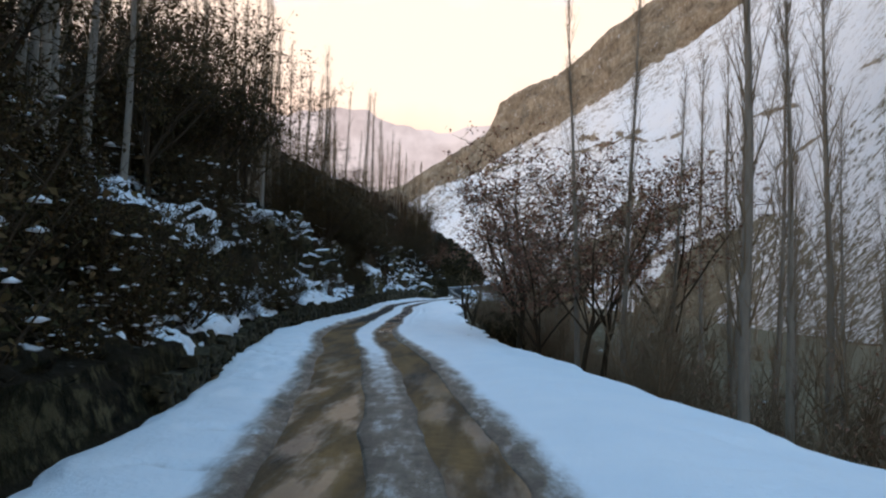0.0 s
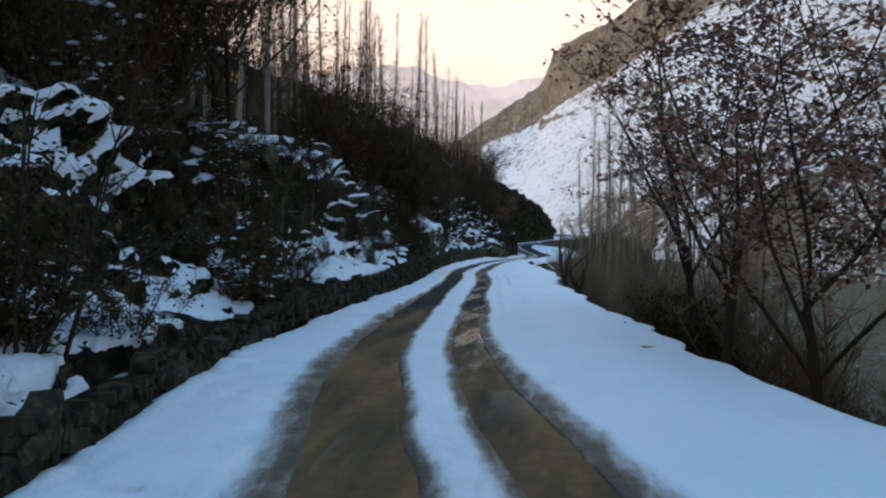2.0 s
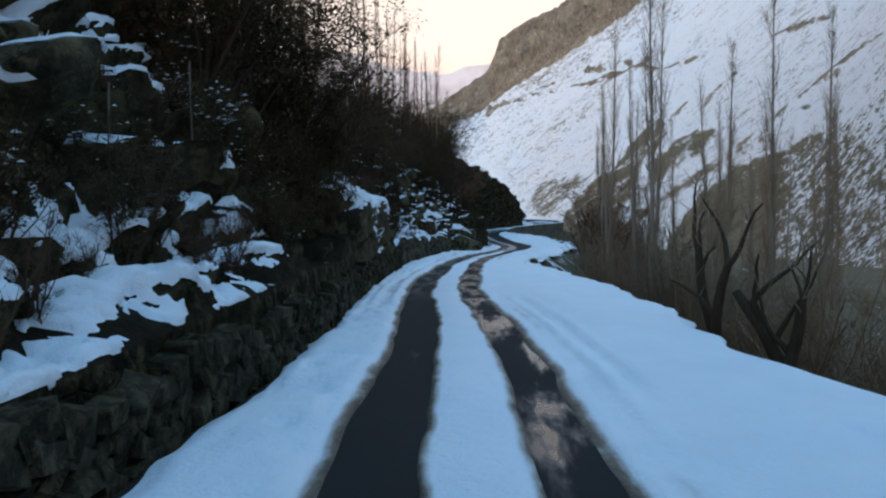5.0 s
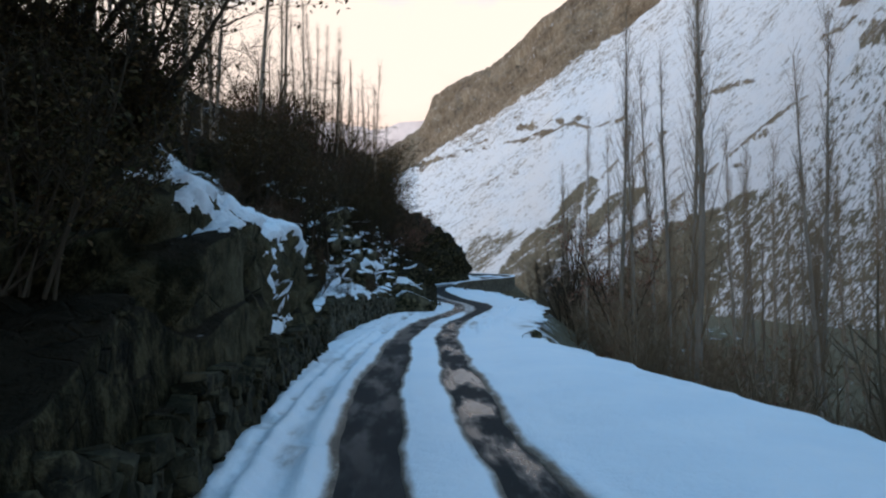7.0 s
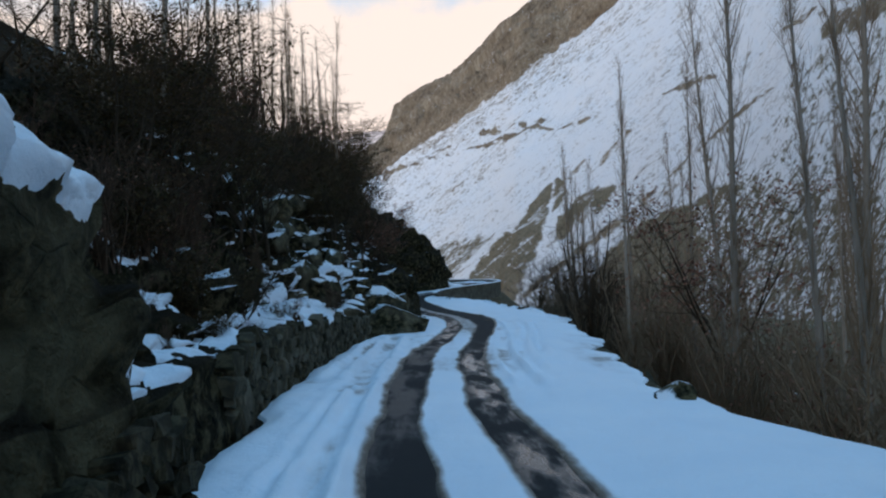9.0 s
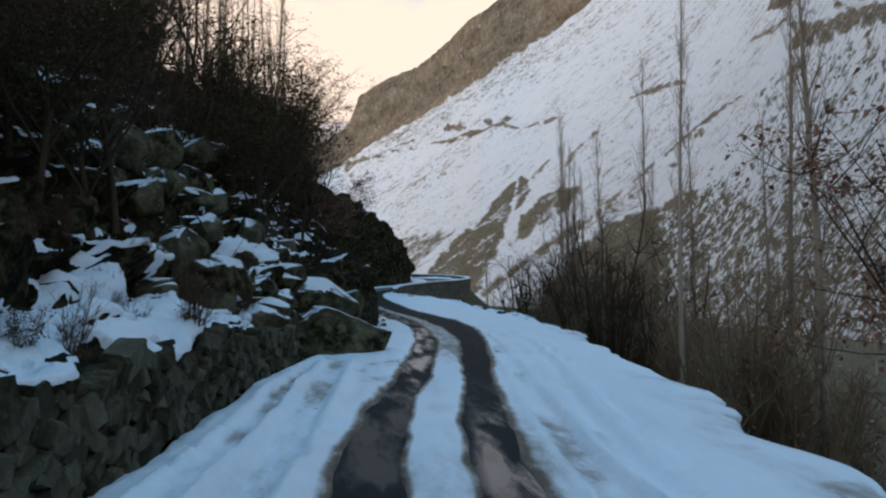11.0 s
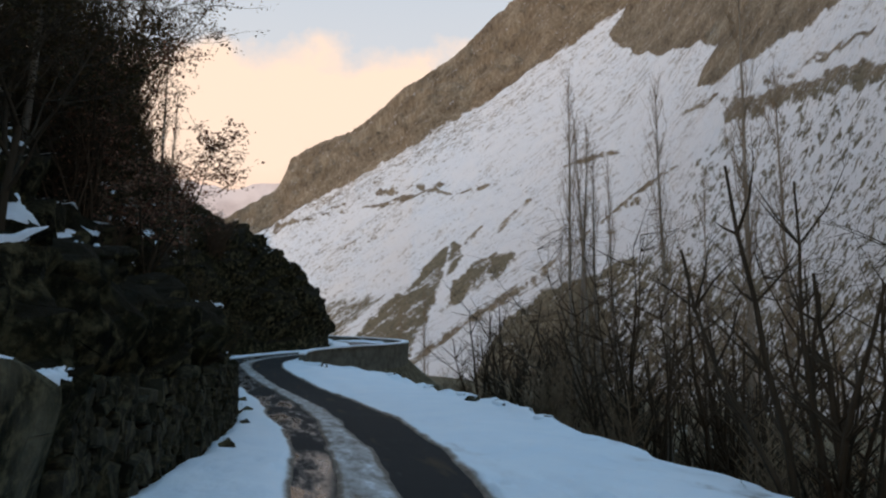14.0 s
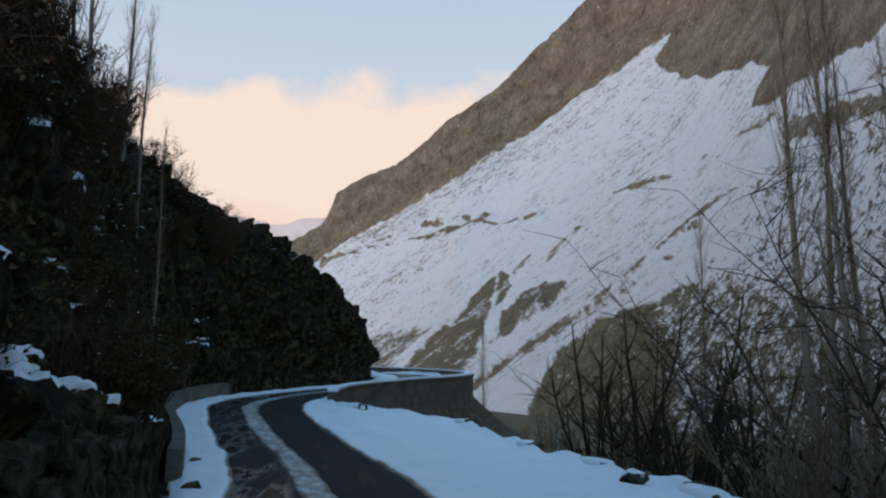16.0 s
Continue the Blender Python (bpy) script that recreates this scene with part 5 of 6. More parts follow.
for k in range(16):
    x, y2, z = bank_point(rng.uniform(76, 84), 1.4 + 2.4 * rng.random())
    plant("bush" if k % 2 else "brush", rng.randrange(2), x, y2, z, rng.uniform(0.35, 0.7), 6)
for k in range(34):
    x, y2, z = bank_point(rng.uniform(98, 146), 3.6 + 5 * rng.random())
    plant("bush" if k % 2 else "brush", rng.randrange(2), x, y2, z, rng.uniform(0.6, 1.1), 6)
for k in range(40):
    y0 = rng.uniform(-8, 52)
    if y0 > 37 and k % 4:
        continue
    x, y2, z = bank_point(y0, (11 if 16 < y0 < 28 else 5) + 18 * rng.random())
    plant("dark", rng.randrange(2), x, y2, z, rng.uniform(0.65, 1.05), 4)
for k in range(14):
    x, y2, z = bank_point(rng.uniform(77, 92), 2.6 + 4 * rng.random())
    plant("dark" if k % 2 else "bare", rng.randrange(2), x, y2, z, rng.uniform(0.55, 0.85), 5)
for k in range(22):
    x, y2, z = bank_point(rng.uniform(15, 110), rng.uniform(5, 16))
    plant("bare", rng.randrange(3), x, y2, z, rng.uniform(0.6, 1.0), 4)
for k in range(14):
    x, y2, z = bank_point(rng.uniform(94, 106), rng.uniform(5.5, 10))
    plant("brush", rng.randrange(2), x, y2, z, rng.uniform(0.9, 1.5), 4)
for k in range(16):
    x, y2, z = bank_point(rng.uniform(112, 138), rng.uniform(5, 11))
    plant("poplar", rng.randrange(4), x, y2, z, rng.uniform(0.5, 0.75), 3)
for k in range(10):
    x, y2, z = bank_point(rng.uniform(100, 116), rng.uniform(2.5, 6))
    plant("dark" if k % 2 else "bare", rng.randrange(2), x, y2, z, rng.uniform(0.5, 0.8), 6)
for k in range(84):
    x, y2, z = bank_point(rng.uniform(12, 125), rng.uniform(5.5, 22))
    plant("poplar", rng.randrange(4), x, y2, z, rng.uniform(0.6, 1.0), 2)


# low growth on the ledges
for y0, y1, many in ((12, 29, 40), (29, 58, 120), (62, 76, 40), (76, 106, 70)):
    for k in range(many):
        x, y2, z = bank_point(rng.uniform(y0, y1), 0.7 + 4.2 * rng.random())
        plant("brush" if k % 3 else "snowbush", rng.randrange(2), x, y2, z - 0.1, rng.uniform(0.12, 0.28), 18)


# ---- rocks ----
def rock_mesh(seed, size, cuts=9):
    """An angular boulder: the hull of scattered points, its edges chipped."""
    r = random.Random(seed)
    bm = bmesh.new()
    for _ in range(cuts + 5):
        p = Vector((r.gauss(0, 1), r.gauss(0, 1), r.gauss(0, 0.9))).normalized() * r.uniform(0.82, 1.1)
        bm.verts.new((p.x * size[0], p.y * size[1], p.z * size[2]))
    bmesh.ops.convex_hull(bm, input=list(bm.verts))
    bmesh.ops.delete(bm, geom=[v for v in bm.verts if not v.link_faces], context="VERTS")
    bmesh.ops.dissolve_limit(bm, angle_limit=0.22, verts=list(bm.verts), edges=list(bm.edges))
    bmesh.ops.bevel(bm, geom=list(bm.edges), offset=0.055 * min(size), segments=1, affect="EDGES")
    bmesh.ops.triangulate(bm, faces=list(bm.faces))
    bmesh.ops.subdivide_edges(bm, edges=[e for e in bm.edges if e.calc_length() > 0.35 * min(size)], cuts=1, use_grid_fill=True)
    bmesh.ops.triangulate(bm, faces=list(bm.faces))
    for v in bm.verts:
        v.co = v.co * (1 + 0.07 * noise.noise(v.co * 1.7 / size[0] + Vector((seed, 0, 0))) + 0.035 * noise.noise(v.co * 5 / size[0] + Vector((0, seed, 0))))
    me = bpy.data.meshes.new("boulder")
    bm.to_mesh(me)
    bm.free()
    me.materials.append(M_BOULDER)
    return me


def wedge_mesh(seed):
    """The great fallen block: a sharp crest, one steep side to the road."""
    r = random.Random(seed)
    bm = bmesh.new()
    bmesh.ops.create_icosphere(bm, subdivisions=4, radius=1.6)
    planes = [(Vector((0.42, 0.05, 0.90)).normalized(), 0.70), (Vector((-0.70, -0.1, 0.70)).normalized(), 0.98), (Vector((0.12, -0.93, 0.36)).normalized(), 0.74),
              (Vector((0.95, -0.2, -0.2)).normalized(), 1.28), (Vector((-1, 0, 0.1)).normalized(), 1.05), (Vector((0, 0, -1)), 0.55), (Vector((0.1, 1, 0.25)).normalized(), 0.8),
              (Vector((0.5, -0.8, -0.35)).normalized(), 1.0), (Vector((0.72, -0.62, 0.3)).normalized(), 1.02), (Vector((-0.3, -0.85, 0.42)).normalized(), 0.86)]
    for v in bm.verts:
        for _ in range(2):
            for nv, h in planes:
                over = v.co.dot(nv) - h
                if over > 0:
                    v.co -= nv * over
        v.co = Vector(v.co) * (1 + 0.07 * noise.noise(v.co * 1.5) - 0.05 * abs(noise.noise(v.co * 2.6 + Vector((3, 1, 0)))) + 0.022 * noise.noise(v.co * 6))
    for e in bm.edges:
        e.smooth = e.calc_face_angle(0.0) < 0.35
    me = bpy.data.meshes.new("boulder")
    bm.to_mesh(me)
    bm.free()
    me.materials.append(M_BOULDER)
    me.polygons.foreach_set("use_smooth", np.ones(len(me.polygons), bool))
    return me


def put_rock(me, m, label, group="fallen boulders"):
    ob = tagged(new("boulder", me), label, "boulder", group)
    ob.matrix_basis = m
    return ob


put_rock(wedge_mesh(3), pose(-4.35, 98.4, 0.48, 0, 0, 8) @ Matrix.Diagonal((1.1, 0.95, 0.90, 1)), "huge wedge-shaped fallen block with a snowy crest beside the road")
put_rock(rock_mesh(11, (1.55, 1.15, 1.3), 9), pose(-5.2, 101.6, 1.25, 6, 14, 12), "tall dark boulder leaning behind the fallen block")
put_rock(rock_mesh(12, (1.0, 1.0, 1.35), 12), pose(-4.2, 104.2, 0.95, 4, 6, 70), "upright split boulder at the foot of the cliff")
put_rock(rock_mesh(33, (0.42, 0.32, 0.30), 16), pose(-0.4, 76.0, 0.06, 28, -16, 35), "small dark rock in the snow of the verge", "rocks in the verge")
put_rock(rock_mesh(14, (0.5, 0.3, 0.22), 8), pose(5.55, 125.6, 0.2, 0, 0, 60), "flat rock under snow at the road edge", "rocks in the verge")
put_rock(rock_mesh(15, (0.42, 0.4, 0.36), 8), pose(-2.75, 120.0, 0.2, 0, 0, 60), "round rock with a snow cap by the bank", "rocks in the verge")
for k in range(5):
    i = int(np.argmin(np.abs(Y - (112 + 4.5 * k))))
    p = ROAD[i, :2] - NORM[i] * (ROAD[i, 2] - 0.1)
    put_rock(rock_mesh(16 + k, (0.2, 0.16, 0.15), 8), pose(p[0], p[1], 0.1, 0, 0, 50 * k), "small rock in the snow below the bank", "rocks in the verge")
ROCKS = [rock_mesh(30 + k, (1, rng.uniform(0.7, 1.0), rng.uniform(0.55, 0.9)), 14 + k % 4) for k in range(9)]
for k in range(190):
    y = rng.uniform(90, 105) if k < 140 else rng.uniform(34, 72)
    out = 0.9 + 7.5 * rng.random() ** 1.3 if k < 140 else 1.4 + 3.4 * rng.random()
    x, y2, z = bank_point(y, out)
    s = (0.22 + 0.75 * rng.random() ** 1.6) * (0.75 if out < 1.6 else 1.0)
    put_rock(ROCKS[k % 9], pose(x, y2, z + 0.1 * s, rng.uniform(-25, 25), rng.uniform(-25, 25), rng.uniform(0, 360)) @ Matrix.Diagonal((s, s, s, 1)),
             "angular rubble boulder with snow on its top", "rubble on the slope")


# ---- snow lying on ledges of the bank ----
def snow_patch(seed, rx, ry, thick):
    r = random.Random(seed)
    nr, na = 9, 30
    v, f = [], []
    ph = r.uniform(0, 50)
    for i in range(nr):
        q = i / (nr - 1)
        for k in range(na):
            a = 2 * math.pi * k / na
            edge = 1 + 0.34 * noise.noise(Vector((math.cos(a) * 1.3, math.sin(a) * 1.3, ph))) + 0.18 * noise.noise(Vector((math.cos(a) * 4, math.sin(a) * 4, ph)))
            x, y = math.cos(a) * rx * q * edge, math.sin(a) * ry * q * edge
            h = thick * (1 - q ** 4) - (0.10 if i == nr - 1 else 0) + 0.25 * thick * noise.noise(Vector((x * 2.5, y * 2.5, ph)))
            v.append((x, y, h - 0.12 * max(0, q - 0.75) * ry))
    for i in range(nr - 1):
        for k in range(na):
            a, b = i * na + k, i * na + (k + 1) % na
            f.append((a, b, b + na, a + na))
    return mesh_of("snow_patch", v, f, M_SNOW)


GRID = np.dstack([BANK_XY, BANK_Z])
UP_TO = int(np.argmax(Y > 150))


PATCHES = []  # size, points and faces of each drift


def finer(g, rows, cols_):
    """A grid of points at more rows and columns, in between the old ones."""
    r, c = np.linspace(0, g.shape[0] - 1, rows), np.linspace(0, g.shape[1] - 1, cols_)
    i, j = np.minimum(r.astype(int), g.shape[0] - 2), np.minimum(c.astype(int), g.shape[1] - 2)
    a, e = (r - i)[:, None, None], (c - j)[None, :, None]
    out = (g[np.ix_(i, j)] * (1 - a) + g[np.ix_(i + 1, j)] * a) * (1 - e) + (g[np.ix_(i, j + 1)] * (1 - a) + g[np.ix_(i + 1, j + 1)] * a) * e
    for _ in range(1):
        mid = out.copy()
        mid[1:-1, 1:-1] = (out[1:-1, 1:-1] * 2 + out[:-2, 1:-1] + out[2:, 1:-1] + out[1:-1, :-2] + out[1:-1, 2:]) / 6
        out = mid
    return out


def lay_snow(y, z, ry, rz, thick, seed, fill=0.0):
    """A drift on the bank round a station and a height: lumpy, with a ragged rim that thins out on the rock."""
    i = int(np.argmin(np.abs(Y[:UP_TO] - y)))
    span = int(1.5 * ry / 0.16) + 3
    lo, hi = max(0, i - span), min(UP_TO, i + span)
    ok = np.where((BANK_Z[i] > ROAD[i, 4] + z - 1.6 * rz - 0.2) & (BANK_Z[i] < ROAD[i, 4] + z + 1.6 * rz + 0.2) & (BANK_D[i] > 0.2) & (BANK_D[i] < 16))[0]
    if len(ok) < 2:
        return None
    g = GRID[lo:hi, max(0, ok[0] - 2):ok[-1] + 3]
    wide = np.linalg.norm(np.diff(g[len(g) // 2], axis=0), axis=1).sum()
    g = finer(g, min(110, int((hi - lo) * 0.16 / 0.045)), int(min(90, max(8, wide / 0.05))))
    nn = np.cross(np.gradient(g, axis=1), np.gradient(g, axis=0))
    nn /= np.linalg.norm(nn, axis=2, keepdims=True) + 1e-9
    if nn[..., 2].mean() < 0:
        nn = -nn
    px, py, pz = g[..., 0], g[..., 1], g[..., 2]
    far_ = np.sqrt(((py - Y[i]) / ry) ** 2 + ((pz - ROAD[i, 4] - z) / rz) ** 2)
    lie = 1 - far_ + 0.8 * fbm(px * 1.5, py * 1.5, pz * 2.0, 3, seed) + 0.55 * fbm(px * 4, py * 4, pz * 4, 4, seed + 3, 0.65) + (2.1 - 0.8 * fill) * (nn[..., 2] - 0.60 + 0.1 * fill) - 0.12 + 0.26 * fill
    mask = smooth(0.0, 0.6, lie)
    off = -0.03 + (0.8 * thick + 0.03) * np.sqrt(mask) + 0.05 * mask * fbm(px * 4, py * 4, pz * 4, 3, seed + 5)
    g = g + (0.6 * nn + np.array([0, 0, 0.4])) * off[..., None]
    nr, nc = mask.shape
    full = np.maximum(np.maximum(mask[:-1, :-1], mask[1:, :-1]), np.maximum(mask[:-1, 1:], mask[1:, 1:])) > 0.004
    ri, ci = np.where(full)
    if len(ri) < 12:
        return None
    lab = np.where(full, np.arange(full.size).reshape(full.shape) + 1, 0)
    while True:
        grown = lab.copy()
        for a, c in ((np.s_[1:], np.s_[:-1]), (np.s_[:-1], np.s_[1:])):
            grown[a] = np.maximum(grown[a], lab[c])
            grown[:, a] = np.maximum(grown[:, a], lab[:, c])
        grown = np.where(full, grown, 0)
        if (grown == lab).all():
            break
        lab = grown
    for one in np.unique(lab[full]):
        ri, ci = np.where(lab == one)
        if len(ri) < 14:
            continue
        quads = np.stack([ri * nc + ci, (ri + 1) * nc + ci, (ri + 1) * nc + ci + 1, ri * nc + ci + 1], 1)
        used, inv = np.unique(quads, return_inverse=True)
        PATCHES.append((len(ri), g.reshape(-1, 3)[used], inv.reshape(-1, 4)))


DRIFTS_LOW = ((18.5, .5, 2.2, .3), (13, .45, .8, .2), (27, 3.4, 2.5, .7), (21.5, 4.0, 3.2, .55), (20.5, 2.7, 1.1, .25), (18, .85, 1.8, .35), (22.5, .9, 1.8, .3), (35.5, 1.4, 1.3, .45), (29.8, 1.4, .5, .25), (28, .7, .35, .2), (44, 1.5, 1.4, .35), (47.5, 1.75, 2.6, .3))
DRIFTS_LEDGE = ((22, 4.1, 2.2, .6), (25, 4.3, 2.6, .65), (42, 5.0, 4.0, .5), (46.5, 5.0, 4.0, .5), (51, 5.1, 4.0, .5), (40.5, 1.6, 1.6, .45), (38.3, .95, 1.8, .3), (41.3, 1.2, 1.4, .35), (44.3, 2.8, .7, .5), (41.8, 1.85, .5, .2), (43.2, 1.1, .5, .15), (40.8, .7, .3, .12))
DRIFTS_ROCK = ((62.6, 3.5, 1.3, .55), (64.2, 3.4, 1.3, .55), (65.8, 3.3, 1.3, .55), (67.4, 3.2, 1.3, .5), (69, 3.0, 1.2, .45), (70, 2.85, .8, .35), (66, 2.85, 2.0, .25), (69, 2.75, 1.8, .25), (65.3, 2.2, .6, .18), (65.5, 1.8, .5, .3), (66.2, 1.65, .35, .1), (67.3, 1.4, .8, .18), (67.7, 1.0, .45, .1), (70.6, 1.4, .6, .14), (67, 4.3, 3, .5), (64, 3.6, 1.5, .45), (70, 5.2, 3, .6), (66, 3.4, 2, .3))
DRIFTS_SCREE = ((86.5, 1.6, 2.2, .45), (89.5, 1.7, 1.8, .4), (91.5, 2.3, 1.6, .4), (97, 1.15, 2.2, .3), (97.5, 2.1, 1.4, .2), (98.5, 2.9, 2, .3), (104.8, 7, 1.6, .6), (99.7, 2, 1.2, .3), (106.3, 4.7, 1.2, .4), (93, 1.25, 1.5, .2), (88, 1.3, 1.6, .2), (82, 1.3, 1.6, .2), (77, 1.25, 1.4, .2), (120.6, 2.0, 1.1, .25))
count = 0
for drifts, fill in ((DRIFTS_LOW, 0.7), (DRIFTS_LEDGE, 0.6), (DRIFTS_ROCK, 1.2), (DRIFTS_SCREE, 1.1)):
    for y, z, ry, rz in drifts:
        count += 1
        lay_snow(y, z, 0.95 * ry, 0.95 * rz, 0.12 if rz > 0.2 else 0.07, 140 + 7 * count, fill)
for y0, y1, z0, z1, many in ((10, 30, 0.4, 4.5, 26), (30, 52, 0.6, 4.5, 34), (62, 72, 0.8, 4.5, 9), (73, 90, 1.0, 6, 26), (90, 106, 1.0, 8, 70), (106, 118, 2.6, 7, 20), (119, 148, 1.2, 9, 44)):
    for _ in range(many):
        count += 1
        w = rng.uniform(0.2, 0.75)
        lay_snow(rng.uniform(y0, y1), rng.uniform(z0, z1), 1.35 * w, w * rng.uniform(0.2, 0.42), rng.uniform(0.05, 0.09), 140 + 7 * count)

# the large drifts are things of their own; the many scraps between the stones are one
PATCHES.sort(key=lambda p: -p[0])
for _, pts, quads in PATCHES[:280]:
    me = mesh_of("snow_patch", pts.tolist(), [tuple(q) for q in quads.tolist()], M_SNOW)
    tagged(new("snow_patch", me), "drift of clean lumpy snow lying on a rock ledge", "snow patch", "snow on the ledges")
scrap_v, scrap_f = [], []
for _, pts, quads in PATCHES[280:]:
    scrap_f += [tuple(q) for q in (quads + len(scrap_v)).tolist()]
    scrap_v += pts.tolist()
tagged(new("snow_scraps", mesh_of("snow_scraps", scrap_v, scrap_f, M_SNOW)), "small scraps of snow caught between stones of the bank", "snow", kind="stuff")


# ---- walls ----
def block_mesh(seed, name):
    """One rough wall stone, about one unit long, with worn corners."""
    r = random.Random(seed)
    bm = bmesh.new()
    bmesh.ops.create_cube(bm, size=1.0)
    bmesh.ops.bevel(bm, geom=list(bm.edges), offset=0.08, segments=1, affect="EDGES")
    for v in bm.verts:
        v.co += Vector((r.uniform(-1, 1), r.uniform(-1, 1), r.uniform(-1, 1))) * 0.10
    me = bpy.data.meshes.new(name)
    bm.to_mesh(me)
    bm.free()
    me.materials.append(M_STONE)
    return me


STONES = [block_mesh(800 + k, "stone") for k in range(8)]
# Darker copies of the blocks, their random tone scaled to 0.4.
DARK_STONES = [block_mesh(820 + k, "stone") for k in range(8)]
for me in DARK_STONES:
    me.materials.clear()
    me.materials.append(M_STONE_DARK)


def strip_wall(name, rows, side, lo, hi, thick, mat, attr=None):
    """A wall along the road's line: rows of the line, offset (metres towards the valley), bottom and top over the road."""
    pts = []
    for i in rows:
        for off, h in ((side[i] - thick / 2, lo), (side[i] - thick / 2, hi), (side[i] + thick / 2, hi), (side[i] + thick / 2, lo)):
            p = ROAD[i, :2] + NORM[i] * off
            pts.append((p[0], p[1], ROAD[i, 4] + h))
    f = []
    for k in range(len(rows) - 1):
        for c in range(4):
            a, b = 4 * k + c, 4 * k + (c + 1) % 4
            f.append((a, b, b + 4, a + 4))
    f += [(3, 2, 1, 0), tuple(4 * (len(rows) - 1) + c for c in range(4))]
    return mesh_of(name, pts, f, mat, flat=True)


def rows_between(a, b, step=2):
    return [i for i in range(0, len(ROAD), step) if a <= ALONG[i] <= b]


def along_at(y):
    return float(ALONG[int(np.argmax(Y >= y))])


def stone_wall(name, label, y0, y1, out, height, most, stones=STONES):
    """A dry stone wall: a dark core with stones of their own set in its face."""
    root = tagged(new(name), label, "stone wall", kind="structure")
    a0, a1 = along_at(y0), along_at(y1)
    side = -ROAD[:, 2] - out - 0.16
    part("wall_core", strip_wall("wall_core", rows_between(a0, a1), side, -0.2, height - 0.08, 0.24, M_BANK), root)
    made, course, zc = 0, 0, -0.04
    while zc < height - 0.05:
        ch = rng.uniform(0.12, 0.26)
        s = a0 + rng.uniform(0, 0.2)
        while s < a1:
            ln = rng.uniform(0.13, 0.44)
            wave = 0.09 * math.sin(s * 1.7 + 2.1 * zc) + 0.06 * math.sin(s * 4.3 + 5 * zc)
            x = np.interp(s + ln / 2, ALONG, ROAD[:, 0])
            y = np.interp(s + ln / 2, ALONG, ROAD[:, 1])
            i = int(np.searchsorted(ALONG, s + ln / 2))
            i = min(i, len(ROAD) - 1)
            off = -ROAD[i, 2] - out + rng.uniform(-0.05, 0.05) - 0.05 * zc
            hh = ch * rng.uniform(0.65, 1.3)
            if made < most:
                st = new("stone", stones[rng.randrange(8)])
                st.parent = root
                st.matrix_basis = pose(x + NORM[i][0] * off, y + NORM[i][1] * off, ROAD[i, 4] + zc + ch / 2 + wave, rng.uniform(-14, 14), rng.uniform(-28, 28),
                                       math.degrees(math.atan2(tang[i][1], tang[i][0])) + rng.uniform(-6, 6)) @ Matrix.Diagonal((ln * 1.14, rng.uniform(0.22, 0.30), hh * 1.16, 1))
                made += 1
            s += ln
        zc += ch
    return root


stone_wall("stone_wall", "dry stone retaining wall of grey rubble along the road", 74.5, 95.5, 0.42, 0.95, 420)
stone_wall("stone_wall", "low dark stone wall below the bushes", 9, 28, 0.12, 0.42, 300, DARK_STONES)
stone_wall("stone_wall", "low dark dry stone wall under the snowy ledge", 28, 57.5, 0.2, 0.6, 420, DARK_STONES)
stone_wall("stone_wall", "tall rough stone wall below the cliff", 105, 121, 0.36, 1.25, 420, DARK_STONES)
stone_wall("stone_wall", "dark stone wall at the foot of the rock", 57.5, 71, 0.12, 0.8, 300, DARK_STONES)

low = tagged(new("low_wall"), "low grey concrete wall at the foot of the cliff", "wall", kind="structure")
part("wall_body", strip_wall("wall_body", rows_between(along_at(127), along_at(147), 1), -ROAD[:, 2] - 0.3, -0.2, 0.62, 0.3, M_CONC), low)

tail = [i for i in range(0, len(ROAD)) if ALONG[i] >= along_at(145.2) and ALONG[i] <= ALONG[-1] - 14]
keep = tagged(new("retaining_wall"), "grey masonry retaining wall carrying the road round the bend, snow on top", "wall", kind="structure")
part("wall_body", strip_wall("wall_body", tail, ROAD[:, 3] + 0.15, -3.6, 0.34, 0.42, M_CONC), keep)
part("coping", strip_wall("coping", tail, ROAD[:, 3] + 0.15, 0.34, 0.43, 0.54, M_CONC), keep)
part("snow_cap", strip_wall("snow_cap", tail, ROAD[:, 3] + 0.15, 0.432, 0.52, 0.46, M_SNOW), keep, "white snow strip on the coping")

s = along_at(117.5)
while s < along_at(143):
    i = int(np.searchsorted(ALONG, s))
    ln = rng.uniform(1.0, 1.5)
    p = ROAD[i, :2] + NORM[i] * (ROAD[i, 3] - 0.12)
    blk = tagged(new("parapet_block"), "low stone parapet block half buried in snow", "parapet", "parapet blocks at the road edge")
    blk.matrix_basis = pose(p[0], p[1], ROAD[i, 4] + 0.02, 0, 0, math.degrees(math.atan2(tang[i][1], tang[i][0])) + rng.uniform(-3, 3))
    st = part("stone_body", STONES[rng.randrange(8)], blk)
    st.matrix_basis = pose(0, 0, 0.0, rng.uniform(-6, 6), rng.uniform(-5, 5), 0) @ Matrix.Diagonal((ln, 0.36, 0.36, 1))
    cap = part("snow_cap", snow_patch(int(s * 10), ln * rng.uniform(0.4, 0.62), 0.30, 0.06), blk, "rounded cap of snow")
    cap.matrix_basis = pose(rng.uniform(-0.1, 0.1), 0.05, 0.15)
    s += ln + rng.uniform(1.2, 4.5)

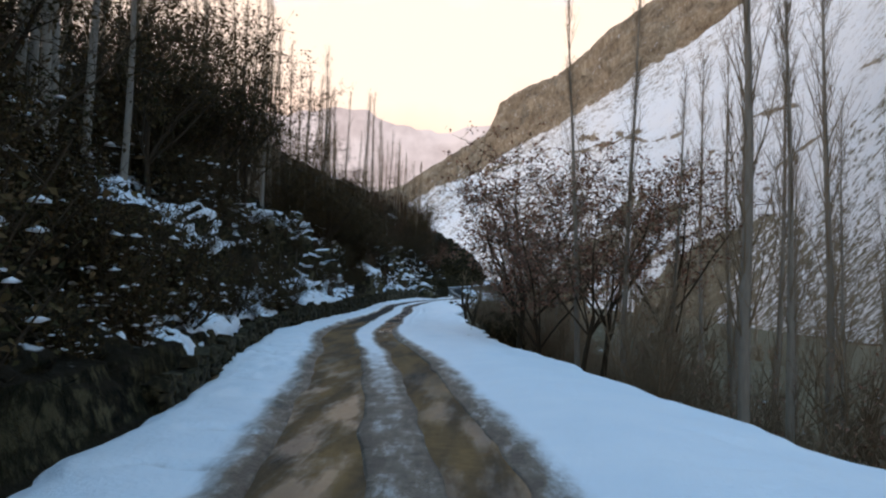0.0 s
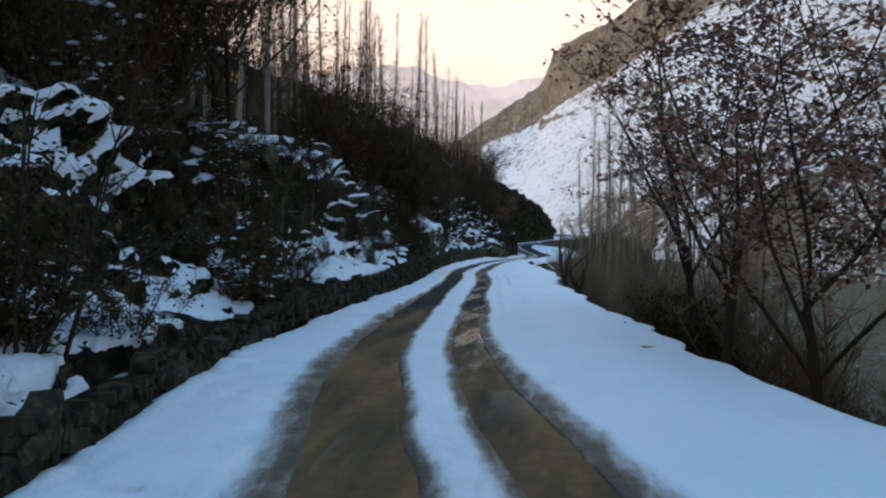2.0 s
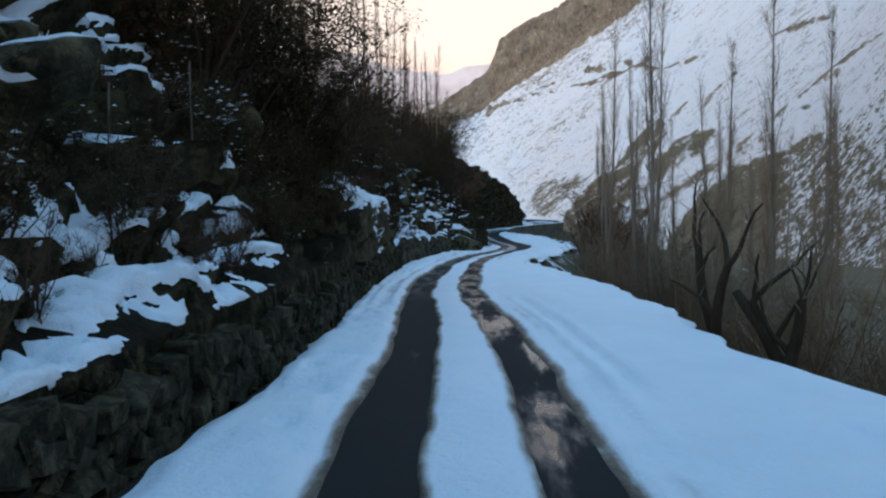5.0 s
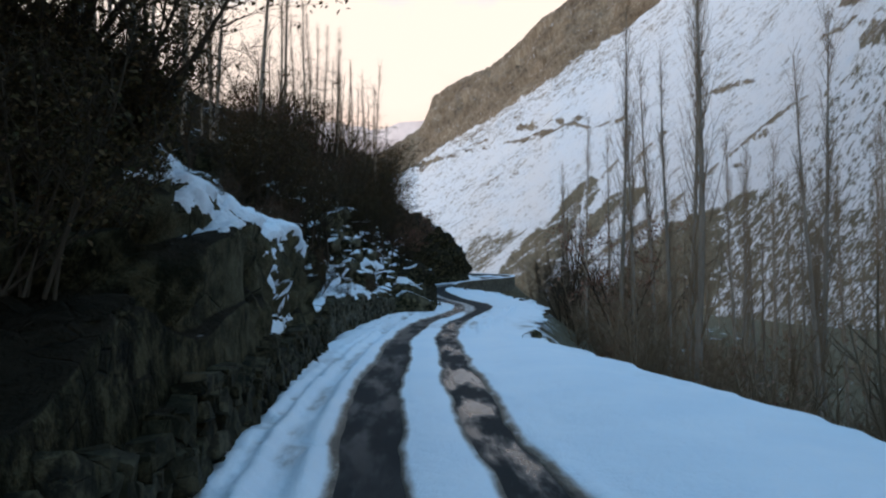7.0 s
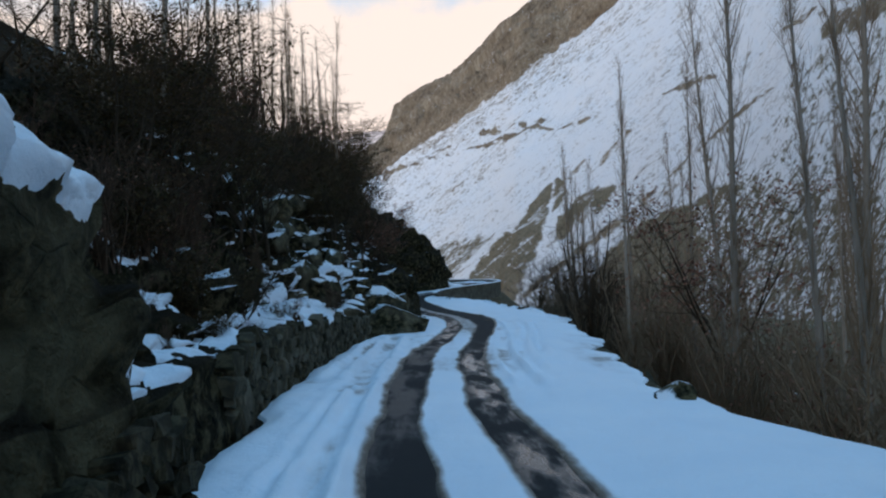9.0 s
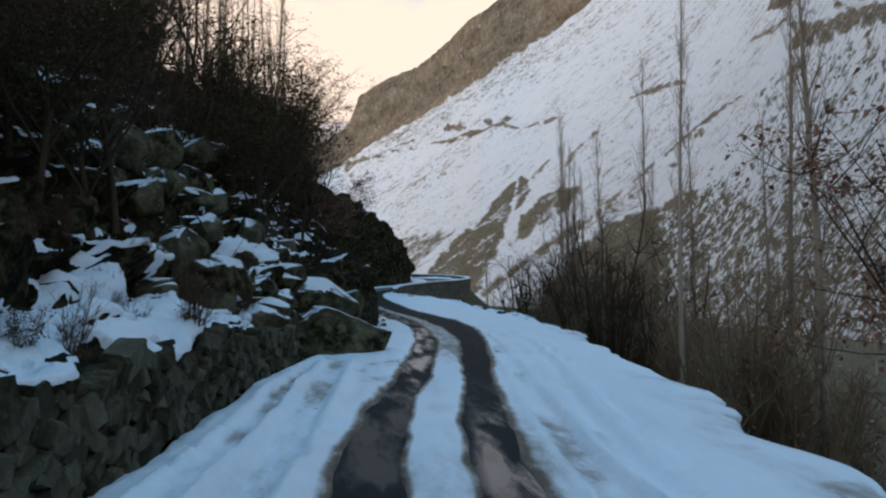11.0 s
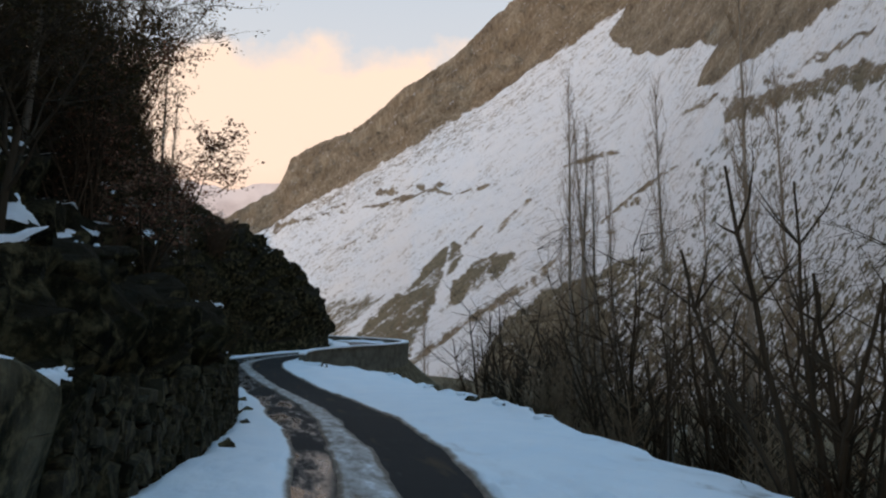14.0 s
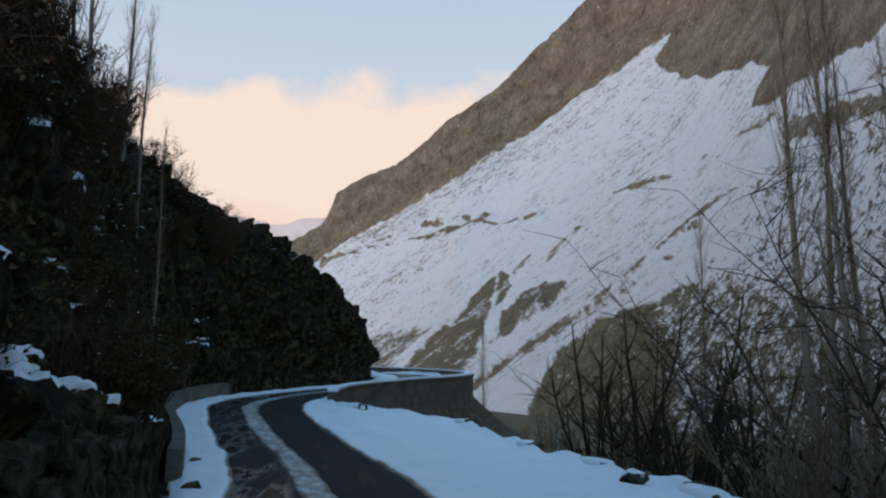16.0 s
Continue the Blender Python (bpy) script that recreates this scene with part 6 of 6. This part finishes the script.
# ---- stakes and the road sign ----
M_STAKE = Mat("rusty_metal", 0.6, 0.4)
M_STAKE.color(M_STAKE.mix(M_STAKE.noise(20, 5), (0.10, 0.085, 0.07), (0.20, 0.17, 0.14)))
M_STAKE.b.inputs["Metallic"].default_value = 0.4
for y, out, h in ((38.9, 1.75, 1.75), (36.4, 1.9, 1.5), (48.5, 2.0, 1.5), (50.5, 2.4, 1.3)):
    x, y2, z = bank_point(y, out)
    t = Tubes()
    t.add([(0, 0, -0.3), (0, 0, h * 0.5), (0.02, 0, h)], [0.022, 0.022, 0.02], 6)
    t.add([(0.02, 0, h), (0.02, 0, h + 0.01)], [0.03, 0.03], 6)
    ob = tagged(new("metal_stake", t.mesh("metal_stake", M_STAKE.m)), "thin metal stake standing in the snowy ledge", "stake", "stakes on the bank")
    ob.matrix_basis = pose(x, y2, z, rng.uniform(-2, 2), rng.uniform(-2, 2), 0)

M_YELLOW, M_BLACK = Mat("yellow_sign_paint", 0.5, 0.4), Mat("black_sign_paint", 0.5, 0.4)
M_YELLOW.color(M_YELLOW.mix(M_YELLOW.noise(6, 5), (0.75, 0.42, 0.02), (0.85, 0.52, 0.04)))
M_BLACK.color(M_BLACK.mix(M_BLACK.noise(9, 4), (0.012, 0.012, 0.012), (0.03, 0.03, 0.03)))
x, y2 = -18.1, 60.3
near_v = int(np.argmin((BANK_XY[..., 0] - x) ** 2 + (BANK_XY[..., 1] - y2) ** 2))
z = float(BANK_Z.reshape(-1)[near_v])
lift = 11.75 - 1.62 - z
sign = tagged(new("bend_sign"), "yellow bend marker sign with a black chevron on a post", "road sign")
sign.matrix_basis = pose(x, y2, z, 0, 0, 24)
t = Tubes()
t.add([(0, 0, -0.4), (0, 0, lift + 1.9)], [0.035, 0.035], 8)
part("post", t.mesh("post", M_STAKE.m), sign)
plate = [(-0.28, -0.05, 1.3), (0.28, -0.05, 1.3), (0.28, -0.05, 1.95), (-0.28, -0.05, 1.95), (-0.28, -0.035, 1.3), (0.28, -0.035, 1.3), (0.28, -0.035, 1.95), (-0.28, -0.035, 1.95)]
box = [(0, 1, 2, 3), (5, 4, 7, 6), (0, 4, 5, 1), (1, 5, 6, 2), (2, 6, 7, 3), (3, 7, 4, 0)]
plate = [(a, c, e + lift) for a, c, e in plate]
plate_ob = part("plate", mesh_of("plate", plate, box, M_YELLOW.m, True), sign)
chev = [(0.18, -0.056, 1.33), (0.02, -0.056, 1.33), (-0.20, -0.056, 1.625), (0.02, -0.056, 1.92), (0.18, -0.056, 1.92), (-0.04, -0.056, 1.625)]
chev = [(a, c, e + lift) for a, c, e in chev]
chev += [(a, -0.051, c) for a, _, c in chev]
fc = [(0, 5, 2, 1), (5, 4, 3, 2)] + [(a, b, b + 6, a + 6) for a, b in ((0, 1), (1, 2), (2, 3), (3, 4), (4, 5), (5, 0))]
part("chevron", mesh_of("chevron", chev, fc, M_BLACK.m, True), plate_ob, "black chevron")
